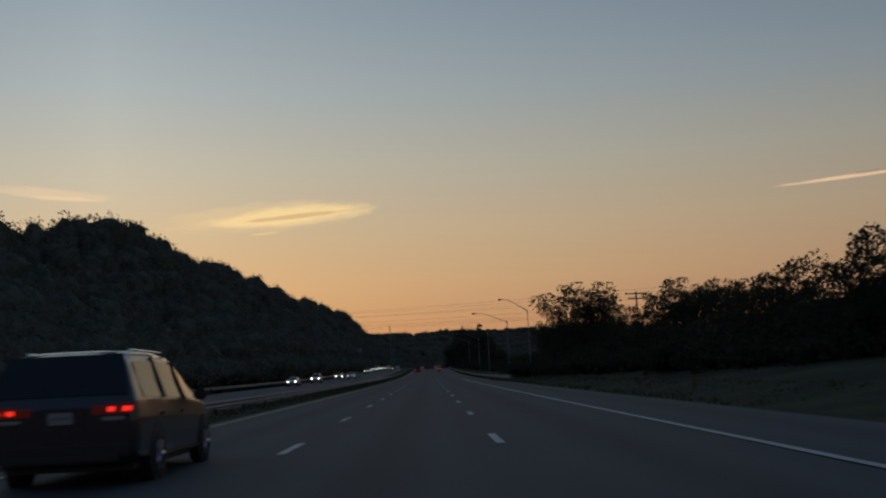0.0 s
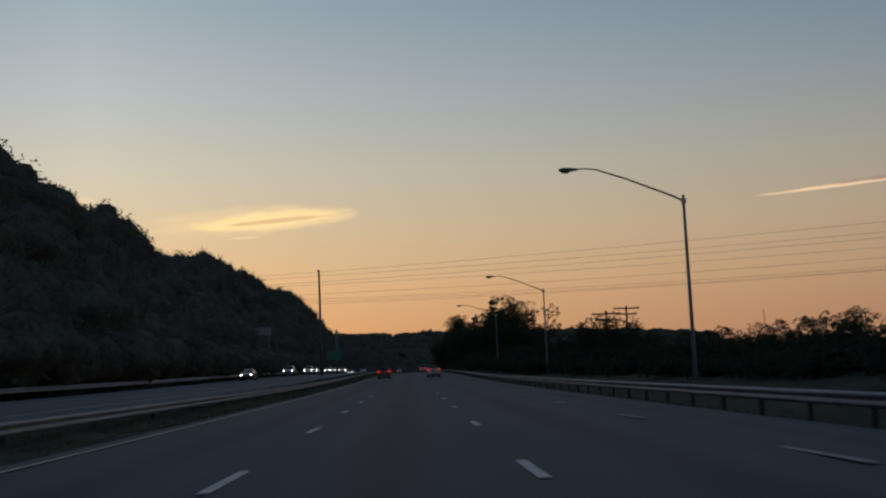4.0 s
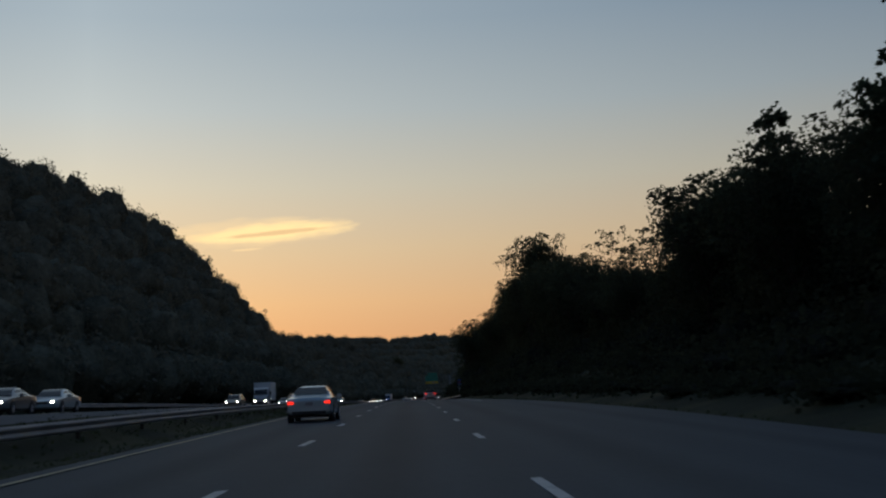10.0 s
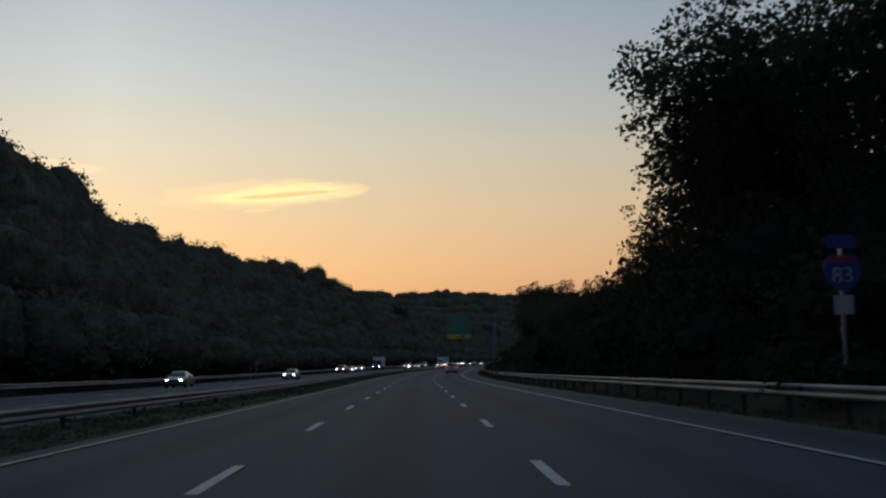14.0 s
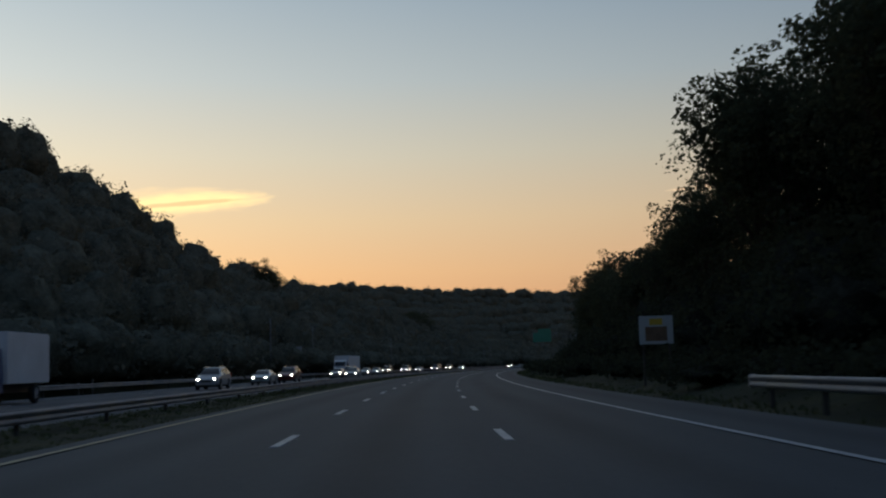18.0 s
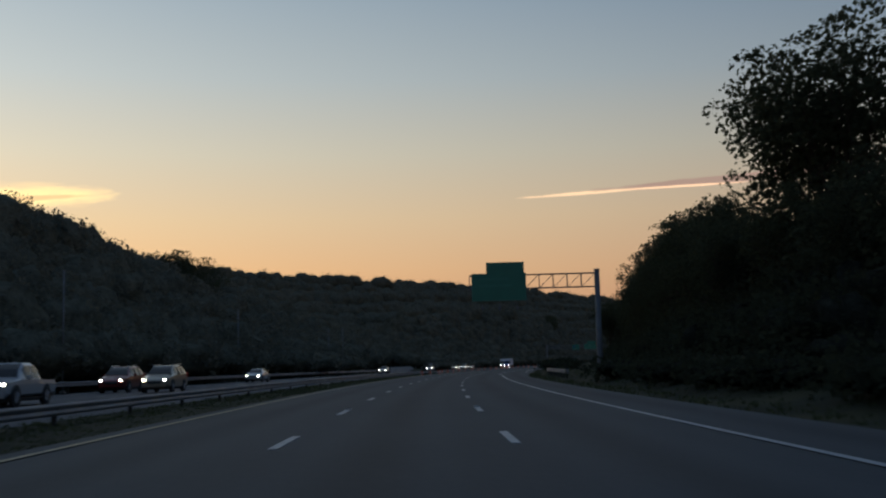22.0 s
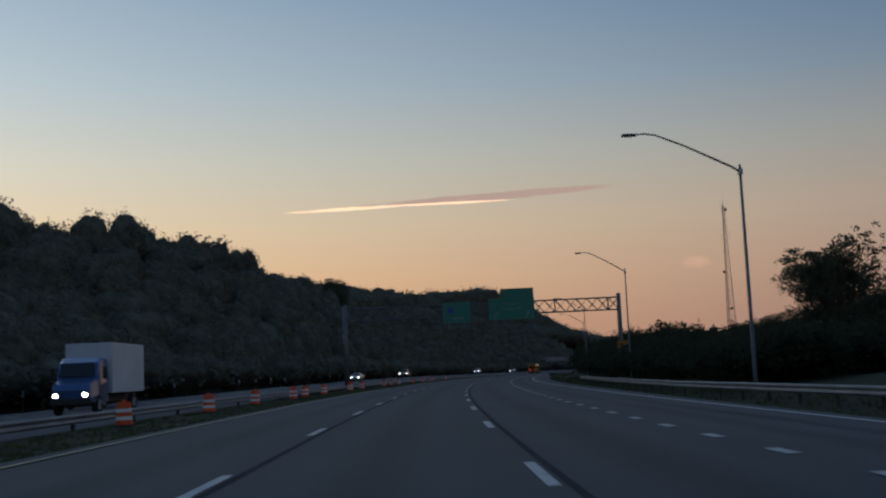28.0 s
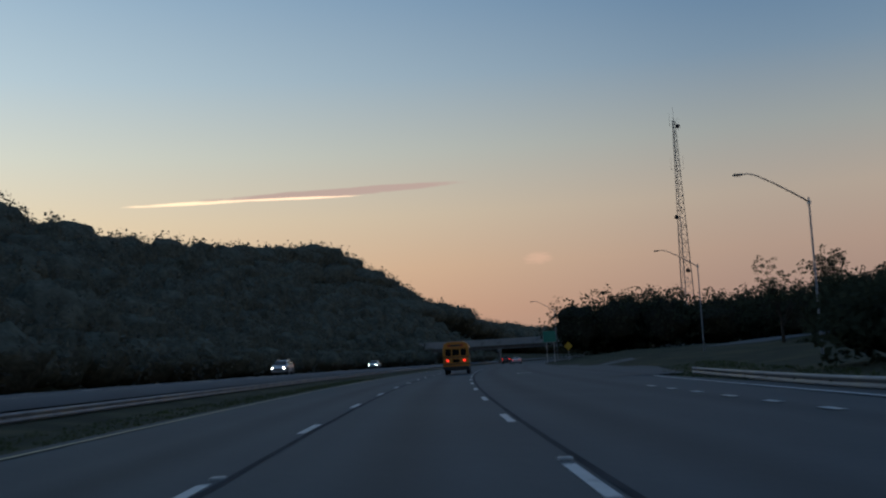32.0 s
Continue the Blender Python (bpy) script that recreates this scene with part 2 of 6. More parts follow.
def asphalt(name, base, shift=0.0):
    """Road surface: grain and stains, with oil-darkened middles of the lanes and paler wheel tracks, by the strip's own place across."""
    m = material(name, base, rough=0.82, vary=0.16, scale=4.0, fine=9.0, bump=0.35, depth=0.012, stretch=(1.0, 0.3, 1.0), spec=0.3)
    t = m.node_tree
    b = t.nodes["Principled BSDF"]

    def calc(op, a, c=0.0):
        n = t.nodes.new("ShaderNodeMath")
        n.operation = op
        for i, v in enumerate((a, c)):
            if isinstance(v, (int, float)):
                n.inputs[i].default_value = v
            else:
                t.links.new(v, n.inputs[i])
        return n.outputs[0]

    def fall(value, wide):
        n = t.nodes.new("ShaderNodeMapRange")
        n.interpolation_type = "SMOOTHSTEP"
        n.inputs[1].default_value, n.inputs[2].default_value, n.inputs[3].default_value, n.inputs[4].default_value = 0.0, wide, 1.0, 0.0
        t.links.new(value, n.inputs[0])
        return n.outputs[0]
    across = t.nodes.new("ShaderNodeAttribute")
    across.attribute_name = "across"
    w = calc("ABSOLUTE", calc("SUBTRACT", calc("FLOORED_MODULO", calc("ADD", across.outputs["Fac"], 1.83 - shift), 3.66), 1.83))
    streak = t.nodes.new("ShaderNodeTexNoise")
    streak.inputs["Scale"].default_value, streak.inputs["Detail"].default_value = 0.09 / K, 3.0
    co = t.nodes.new("ShaderNodeTexCoord")
    t.links.new(co.outputs["Object"], streak.inputs["Vector"])
    oil = calc("MULTIPLY", fall(w, 0.8), calc("MULTIPLY", streak.outputs[0], 0.55))
    track = calc("MULTIPLY", fall(calc("ABSOLUTE", calc("SUBTRACT", w, 0.95)), 0.5), 0.10)
    value = calc("ADD", calc("SUBTRACT", 1.0, oil), track)
    mix = t.nodes.new("ShaderNodeMix")
    mix.data_type, mix.blend_type = "RGBA", "MULTIPLY"
    mix.inputs[0].default_value = 1.0
    t.links.new(b.inputs["Base Color"].links[0].from_socket, mix.inputs[6])
    t.links.new(value, mix.inputs[7])
    t.links.new(mix.outputs[2], b.inputs["Base Color"])
    return m


M = {
    "asphalt": asphalt("asphalt", (0.043, 0.049, 0.053)),
    "asphalt_old": asphalt("asphalt_old", (0.066, 0.068, 0.072), 1.25),
    "seam": material("tar_seam", (0.037, 0.038, 0.042), rough=0.95, spec=0.05, vary=0.3, scale=2.0),
    "worn": material("worn_track", (0.045, 0.046, 0.051), rough=0.82, spec=0.3, vary=0.3, scale=6.0, stretch=(1.0, 0.2, 1.0)),
    "paint": material("road_paint", (0.38, 0.38, 0.37), rough=0.6, vary=0.3, scale=0.6, spot=(0.25, 0.25, 0.245)),
    "paint_yellow": material("road_paint_yellow", (0.30, 0.25, 0.12), rough=0.6, vary=0.3, scale=0.6, spot=(0.2, 0.17, 0.1)),
    "soil": material("verge_ground", (0.030, 0.033, 0.019), rough=0.95, vary=0.45, scale=4.0, fine=6.0, bump=0.8, depth=0.05, spot=(0.05, 0.048, 0.024), spec=0.1),
    "grass": material("grass_blades", (0.075, 0.088, 0.042), rough=0.9, vary=0.25, scale=3.0, island=0.18, thin=0.45, bump=0.0, spec=0.15),
    "forest_floor": material("forest_floor", (0.022, 0.026, 0.014), rough=0.95, vary=0.5, scale=6.0, fine=3.0, bump=0.8, depth=0.1, spec=0.1),
    "leaf": material("leaf_green", (0.062, 0.07, 0.042), rough=0.9, vary=0.25, scale=2.5, island=0.18, thin=0.45, bump=0.0, spec=0.0),
    "leaf_dark": material("leaf_dark", (0.048, 0.054, 0.034), rough=0.9, vary=0.25, scale=3.0, island=0.18, thin=0.45, bump=0.0, spec=0.0),
    "needle": material("pine_needles", (0.05, 0.065, 0.04), rough=0.9, vary=0.3, scale=2.0, island=0.18, thin=0.45, bump=0.0, spec=0.06),
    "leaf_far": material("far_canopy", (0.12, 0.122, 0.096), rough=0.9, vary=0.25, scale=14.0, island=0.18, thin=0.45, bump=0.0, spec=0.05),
    # inner crown bodies: shade between the leaf sprays put into a darker colour
    "canopy_shade": material("painted_canopy_shade", (0.088, 0.09, 0.068), rough=0.95, vary=0.5, scale=1.6, fine=2.5, bump=0.6, depth=0.3, spec=0.0),
    # near-black colour painted in for the shade inside thickets and shrubs
    "thicket_shade_core": material("painted_thicket_shade", (0.03, 0.03, 0.022), rough=0.95, vary=0.5, scale=0.8, fine=5.0, bump=0.9, depth=0.2, spec=0.0),
    "paint_faint": material("worn_road_paint", (0.20, 0.20, 0.20), rough=0.7, vary=0.4, scale=0.4, spot=(0.08, 0.08, 0.08)),
    "bark": material("bark", (0.055, 0.042, 0.032), rough=0.9, vary=0.4, scale=0.8, fine=18.0, bump=0.8, depth=0.03, stretch=(1, 1, 0.25), spec=0.15),
    "steel": material("galvanised_steel", (0.36, 0.37, 0.38), rough=0.45, metal=0.75, vary=0.25, scale=1.2, bump=0.1),
    "rail": material("weathered_guardrail_steel", (0.21, 0.21, 0.22), rough=0.6, metal=0.35, vary=0.3, scale=1.6, bump=0.1, spot=(0.26, 0.24, 0.21)),
    "pole": material("dull_pole_steel", (0.14, 0.145, 0.15), rough=0.6, metal=0.4, vary=0.25, scale=1.0),
    "wood": material("weathered_wood_post", (0.05, 0.043, 0.035), rough=0.9, vary=0.35, scale=0.5, fine=20.0, bump=0.5, stretch=(1, 1, 0.2)),
    "sign_green": material("green_sign_sheet", (0.012, 0.17, 0.115), rough=0.45, vary=0.12, scale=1.5, bump=0.0),
    "sign_back": material("aluminium_sign_back", (0.30, 0.31, 0.32), rough=0.5, metal=0.4, vary=0.2, scale=1.0),
    "sign_yellow": material("yellow_sign_sheet", (0.55, 0.35, 0.03), rough=0.5, vary=0.12, scale=1.0, bump=0.0),
    "sign_orange": material("orange_brown_sign_sheet", (0.34, 0.13, 0.015), rough=0.5, vary=0.15, scale=0.8, bump=0.0),
    "sign_white": material("white_sign_sheet", (0.42, 0.43, 0.42), rough=0.5, vary=0.1, scale=0.6, bump=0.0),
    "sign_blue": material("blue_sign_sheet", (0.016, 0.06, 0.27), rough=0.5, vary=0.12, scale=0.6, bump=0.0),
    "sign_red": material("red_sign_sheet", (0.45, 0.03, 0.03), rough=0.5, vary=0.12, scale=0.6, bump=0.0),
    "orange": material("orange_plastic", (0.75, 0.09, 0.02), rough=0.5, vary=0.15, scale=0.5, bump=0.05),
    "white_band": material("white_reflective_band", (0.75, 0.72, 0.68), rough=0.4, vary=0.12, scale=0.5, bump=0.0),
    "rubber": material("black_rubber", (0.018, 0.018, 0.019), rough=0.85, vary=0.25, scale=0.3),
    "concrete": material("concrete", (0.28, 0.27, 0.25), rough=0.9, vary=0.25, scale=2.5, fine=8.0, bump=0.3, spot=(0.2, 0.19, 0.18)),
    "brown": material("brown_picture_field", (0.16, 0.09, 0.05), rough=0.6, vary=0.3, scale=0.3),
    "wire": material("black_cable", (0.03, 0.03, 0.032), rough=0.6, vary=0.1),
    "lens": material("lamp_lens", (0.25, 0.25, 0.24), rough=0.25, vary=0.1),
    "red_paint": material("tower_red", (0.24, 0.06, 0.045), rough=0.6, vary=0.2),
}


# ---- building tools ----
def finish(me, mat, smooth=False):
    me.materials.append(mat)
    if smooth:
        me.polygons.foreach_set("use_smooth", [True] * len(me.polygons))
    return me


def part(name, bm, mat, parent=None, label="", smooth=False):
    """Links a bmesh, drawn in true metres, as one mesh object, under a thing or a part if one is given."""
    bmesh.ops.scale(bm, vec=(K, K, K), verts=bm.verts)
    bmesh.ops.recalc_face_normals(bm, faces=bm.faces)
    me = bpy.data.meshes.new(name)
    bm.to_mesh(me)
    bm.free()
    ob = new(name, finish(me, mat, smooth))
    if parent:
        ob.parent = parent
    if label:
        tagged(ob, label)
    return ob


def array_mesh(name, verts, faces, mat, smooth=False):
    """A mesh from arrays of true metres and of quads or triangles."""
    me = bpy.data.meshes.new(name)
    verts = np.asarray(verts, dtype=np.float32) * K
    faces = np.asarray(faces, dtype=np.int32)
    n, k = faces.shape
    me.vertices.add(len(verts))
    me.vertices.foreach_set("co", verts.ravel())
    me.loops.add(n * k)
    me.loops.foreach_set("vertex_index", faces.ravel())
    me.polygons.add(n)
    me.polygons.foreach_set("loop_start", np.arange(0, n * k, k, dtype=np.int32))
    me.update(calc_edges=True)
    return finish(me, mat, smooth)


def thing(name, label, category, group="", kind=""):
    return tagged(new(name), label, category, group, kind)


def box(bm, x0, x1, y0, y1, z0, z1, bevel=0.0):
    r = bmesh.ops.create_cube(bm, size=1.0)
    vs = r["verts"]
    for v in vs:
        v.co = Vector(((x0 + x1) / 2 + v.co.x * (x1 - x0), (y0 + y1) / 2 + v.co.y * (y1 - y0), (z0 + z1) / 2 + v.co.z * (z1 - z0)))
    if bevel:
        es = list({e for v in vs for e in v.link_edges})
        bmesh.ops.bevel(bm, geom=es, offset=bevel, segments=2, affect="EDGES")
    return bm


def boxed(*a, bevel=0.0):
    return box(bmesh.new(), *a, bevel=bevel)


def tube(bm, points, radii, sides=8, cap=True):
    """A round bar through points, with a radius at each."""
    pts = [Vector(p) for p in points]
    rings = []
    for i, p in enumerate(pts):
        d = (pts[min(i + 1, len(pts) - 1)] - pts[max(i - 1, 0)]).normalized()
        a = d.cross(Vector((0, 0, 1)) if abs(d.z) < 0.9 else Vector((1, 0, 0))).normalized()
        b = d.cross(a)
        r = radii[i] if isinstance(radii, (list, tuple)) else radii
        rings.append([bm.verts.new(p + (a * math.cos(2 * math.pi * j / sides) + b * math.sin(2 * math.pi * j / sides)) * r) for j in range(sides)])
    for q, w in zip(rings, rings[1:]):
        for j in range(sides):
            bm.faces.new((q[j], q[(j + 1) % sides], w[(j + 1) % sides], w[j]))
    if cap:
        bm.faces.new(rings[0][::-1])
        bm.faces.new(rings[-1])
    return bm


def tubed(points, radii, sides=8):
    return tube(bmesh.new(), points, radii, sides)


def loft(bm, sections, closed=True):
    """A skin over sections of equal counts of points, capped at both ends."""
    rings = [[bm.verts.new(p) for p in s] for s in sections]
    n = len(rings[0])
    for a, b in zip(rings, rings[1:]):
        for j in range(n if closed else n - 1):
            bm.faces.new((a[j], a[(j + 1) % n], b[(j + 1) % n], b[j]))
    if closed:
        bm.faces.new(rings[0][::-1])
        bm.faces.new(rings[-1])
    return bm


def strip(name, s0, s1, profile, step=6.0, mat=None, smooth=False):
    """A band that follows the road: profile is a row of (off, z), either numbers or functions of s."""
    n = max(2, int((s1 - s0) / step) + 1)
    ss = np.linspace(s0, s1, n)
    verts, faces, across = [], [], []
    w = len(profile)
    for s in ss:
        for o, z in profile:
            o = o(s) if callable(o) else o
            z = z(s) if callable(z) else z
            verts.append(road(s, o, z) / K)
            across.append(o)
    for i in range(n - 1):
        for j in range(w - 1):
            a = i * w + j
            faces.append((a, a + 1, a + w + 1, a + w))
    me = array_mesh(name, verts, faces, mat, smooth)
    me.attributes.new("across", "FLOAT", "POINT").data.foreach_set("value", across)
    return me


def pieces(values):
    xs, ys = [v[0] for v in values], [v[1] for v in values]
    return lambda s: float(np.interp(s, xs, ys))


# ---- the ground, the roads ----
LEFT_CANOPY = pieces([(-200, 20), (60, 20), (130, 23), (165, 26.5), (200, 33), (230, 34.5), (290, 34.5), (360, 36), (472, 36), (486, 31), (505, 31), (520, 33.5), (545, 37), (565, 40), (640, 38.6), (720, 40.8), (800, 45.5), (850, 46.5), (890, 43),
                      (930, 37.5), (970, 32), (1010, 30.5), (1050, 31.5), (1090, 32.5), (1115, 33.5), (1140, 35), (1175, 35.5), (1200, 33.5), (1240, 28), (1290, 27.5), (1320, 26.5), (1380, 26.5),
                      (1440, 24.5), (1490, 22), (1540, 21), (1565, 17), (1600, 14), (1640, 15), (1680, 18), (1720, 23.5), (1780, 26), (1820, 31), (1870, 31.5), (1960, 29), (2010, 25), (2100, 26),
                      (2200, 27), (2300, 24), (2400, 20), (2600, 18), (3000, 16)])
EDGE_R = pieces([(-100, 8.6), (120, 8.6), (170, 9.6), (620, 9.6), (680, 8.4), (1380, 8.4), (1430, 10.0), (1520, 10.8), (1700, 12.2), (1860, 11.7), (1925, 11.4), (1940, 14.0), (1960, 16.0), (1985, 18.5), (2000, 19.5), (2012, 12.0), (2060, 10.5), (2600, 10.0)])
BANK_R = pieces([(-200, 2.0), (100, 1.5), (160, 1.0), (420, 1.0), (480, 3.0), (700, 5.0), (860, 5.0), (960, 3.0), (1100, 3.0), (1300, 2.5), (1440, 2.0), (1620, 1.5), (1700, 0.5), (2100, 1.5), (2800, 3.0)])

LEFT_EDGE = pieces([(-120, -5.6), (250, -5.8), (345, -6.2), (520, -5.9), (640, -5.6), (750, -5.3), (1340, -5.35), (1480, -5.7), (1640, -6.2), (1880, -6.8), (2500, -6.8)])
DROP_R = pieces([(110, 0.0), (150, -0.33), (555, -0.33), (600, 0.0), (1600, 0.0), (1640, -0.42), (1840, -0.42), (1885, 0.0)])
PAVED_L = lambda s: LEFT_EDGE(s) - 0.7

# the opposite carriageway lies a little higher in two stretches
FAR_Z = pieces([(100, 0.0), (200, 0.2), (380, 0.85), (600, 0.85), (640, 0.5), (700, 0.0), (1690, 0.0), (1760, 0.35), (1870, 0.8), (2000, 0.8), (2300, 0.7)])

# one sheet from the hill on the far carriageway's side to the rising ground on the near side, out to the horizon
ss = np.concatenate([np.arange(-400, 2500, 20.0), np.arange(2500, 4600, 100.0)])
offs = [-1500, -700, -420, -320, -250, -180, -120, -90, -75, -60, -50, -40, -33, -28.5, -25, -18, -11.0, -9.6, -8.3, -6.3, 5, 8, 10, 14, 18, 26, 40, 70, 140, 300, 600, 1200]


def ground_z(s, o):
    """The height of the ground beside the road."""
    if o <= -28.5:
        top = LEFT_CANOPY(s) - 15.0
        rise = min(1.0, (-28.5 - o) / 34.0)
        z = max(top, 2.0) * rise ** 0.9 - 0.12 + FAR_Z(s) * (1 - rise)
        if o < -62:
            z += (-62 - o) * 0.06 if o > -420 else 21.0
        return z
    if o <= -14.5:
        return -0.30 + FAR_Z(s)
    if o <= -6.3:
        return -0.10 - 0.08 * min(1.0, (-6.3 - o) / 2.0) + FAR_Z(s) * min(1.0, max(0.0, (-8.4 - o) / 2.6 if s < 1690 else (-12.7 - o) / 1.7))
    if o <= EDGE_R(s) + 2.0:
        return -0.10 + DROP_R(s) * min(1.0, max(0.0, (o - 5.5) / 4.5))
    return -0.10 + DROP_R(s) + (BANK_R(s) - DROP_R(s)) * min(1.0, (o - EDGE_R(s) - 2.0) / 12.0)


gverts, gfaces = [], []
for s in ss:
    for o in offs:
        so = min(s, 2300 + (s - 2300) * 0.35) if s > 2300 else s
        v = road(so, max(o, -1500), 0) / K
        if s > 2300:
            a = math.radians(heading(so))
            v = v + Vector((-math.sin(a), math.cos(a), 0)) * (s - so)
        v.z = elev(s) + ground_z(s, o) + (noise.noise(v * 0.05) * 0.9 if o < -30 or o > 16 else noise.noise(v * 0.2) * 0.04)
        gverts.append(v)
w = len(offs)
for i in range(len(ss) - 1):
    for j in range(w - 1):
        a = i * w + j
        gfaces.append((a, a + 1, a + w + 1, a + w))
ground = tagged(new("ground", array_mesh("ground", gverts, gfaces, M["soil"], True)), "dark grassy verge and wooded hillside ground", "ground", kind="structure")

pavement = tagged(new("road", strip("road", -120, 2560, [(PAVED_L, -0.02), (lambda s: LEFT_EDGE(s) - 0.15, 0.0), (-1.83, 0.012), (1.83, 0.015), (5.49, 0.006), (EDGE_R, lambda s: -0.02 + 0.75 * DROP_R(s))], 5.0, M["asphalt"])),
                  "dark worn asphalt of the near carriageway", "road", kind="structure")
# the median widens towards the interchange
FAR = pieces([(1450, 0.0), (1560, -0.4), (1669, -1.5), (1800, -2.6), (2250, -3.0)])
far_road = tagged(new("road_opposite", strip("road_opposite", -120, 2560, [(-24.8, lambda s: FAR_Z(s) - 0.03), (lambda s: FAR(s) - 18, FAR_Z), (lambda s: FAR(s) - 11.2, lambda s: FAR_Z(s) - 0.02), (lambda s: FAR(s) - 10.7, lambda s: FAR_Z(s) * 0.85 - 0.24)], 5.0, M["asphalt_old"])),
                  "grey asphalt of the opposite carriageway", "road", kind="structure")


def line_band(name, s0, s1, off, width, mat, label, parent, z=0.022):
    f = off if callable(off) else (lambda s: off)
    ob = new(name, strip(name, s0, s1, [(lambda s: f(s) - width / 2, z), (lambda s: f(s) + width / 2, z)], 6.0, mat))
    ob.parent = parent
    return tagged(ob, label)


LANE = pieces([(0, 0.05), (130, -0.08), (300, -0.03), (420, -0.1), (640, -0.1), (750, 0.0), (980, 0.08), (1050, 0.23), (1160, 0.26), (1400, 0.25), (1470, 0.17), (1640, 0.06), (1760, 0.08), (1890, -0.08)])
HALF = pieces([(0, 1.83), (330, 1.87), (420, 1.97), (640, 1.97), (760, 1.9), (1440, 1.86), (1640, 1.97), (1880, 2.02)])
for o in ((lambda s: LANE(s) - HALF(s) + 0.17), (lambda s: LANE(s) + HALF(s) + 0.19)):
    line_band("tar_joint", 1560, 2300, o, 0.11, M["seam"], "black tar seam beside the lane line", pavement, z=0.0195)
line_band("edge_line_left", -120, 2300, LEFT_EDGE, 0.14, M["paint_yellow"], "thin faded yellow edge line", pavement)
for s0, s1, o in ((-120, 165, 5.45), (650, 1398, pieces([(650, 6.0), (900, 5.95), (1080, 5.8), (1398, 5.8)])), (1430, 1740, pieces([(1430, 9.0), (1740, 8.9)])), (1740, 1922, pieces([(1740, 8.8), (1890, 9.8), (1922, 10.6)]))):
    line_band("edge_line_right", s0, s1, o, 0.15, M["paint"], "white painted edge line", pavement)
# a side road leaves the opposite carriageway and climbs into the woods
SIDE_OUT = pieces([(1496, -24.9), (1520, -27.2), (1550, -31.5), (1580, -37.0), (1600, -41.5)])
SIDE_IN = pieces([(1496, -24.7), (1530, -24.8), (1550, -27.0), (1580, -31.5), (1600, -35.0)])
SIDE_Z = pieces([(1496, -0.035), (1520, 0.12), (1550, 0.55), (1580, 1.05), (1600, 1.4)])
tagged(new("road_side", strip("road_side", 1496, 1600, [(lambda s: SIDE_OUT(s) - 1.2, lambda s: SIDE_Z(s) - 0.6), (SIDE_OUT, SIDE_Z), (lambda s: (SIDE_OUT(s) + SIDE_IN(s)) / 2, lambda s: SIDE_Z(s) + 0.03), (SIDE_IN, SIDE_Z),
                                                              (lambda s: SIDE_IN(s) + 1.0, lambda s: SIDE_Z(s) - 0.6)], 4.0, M["asphalt_old"])), "pale worn asphalt side road climbing into the woods", "road", kind="structure")
line_band("edge_line_opposite", -120, 2300, lambda s: FAR(s) - 11.8, 0.14, M["paint_yellow"], "faded yellow edge line", far_road, lambda s: FAR_Z(s) + 0.022)
line_band("edge_line_opposite", -120, 2300, -22.6, 0.15, M["paint"], "white edge line", far_road, lambda s: FAR_Z(s) + 0.022)


# the exit ramp that bends away and climbs, on its bank
RAMP = pieces([(1926, 9.2), (1955, 12.5), (1980, 17.0), (2000, 21.0), (2020, 26.5), (2040, 33.5), (2060, 43.0), (2075, 53.0), (2088, 66.0), (2098, 82.0)])
RAMP_Z = pieces([(1926, 0.0), (1990, 0.05), (2030, 0.7), (2060, 1.6), (2098, 3.4)])
bank = tagged(new("ramp_bank", strip("ramp_bank", 1930, 2098, [(lambda s: RAMP(s) - 9, -0.12), (lambda s: RAMP(s) - 4.6, lambda s: RAMP_Z(s) - 0.06), (lambda s: RAMP(s) + 4.6, lambda s: RAMP_Z(s) - 0.06), (lambda s: RAMP(s) + 9, -0.12)], 6.0, M["soil"])),
              "low grassy bank under the exit ramp", "bank", kind="structure")
tagged(new("road_ramp", strip("road_ramp", 1926, 2098, [(lambda s: RAMP(s) - 3.7, lambda s: RAMP_Z(s) - 0.005), (RAMP, lambda s: RAMP_Z(s) + 0.012), (lambda s: RAMP(s) + 3.7, lambda s: RAMP_Z(s) - 0.005)], 4.0, M["asphalt"])),
                   "dark asphalt exit ramp bending away to the side", "road", kind="structure")
bm = bmesh.new()
bm.faces.new([bm.verts.new((x, y, 0.0)) for x, y in ((-0.1, -1.5), (0.1, -1.5), (0.1, 0.4), (0.55, 0.9), (0.55, 0.55), (1.2, 1.2), (0.55, 1.85), (0.55, 1.45), (0.3, 1.4), (-0.1, 0.8))])
arrow_mark = part("lane_arrow", bm, M["paint"], pavement, "white turn arrow painted on the exit lane")
arrow_mark.matrix_basis = at(1956, 5.6, 0.026)

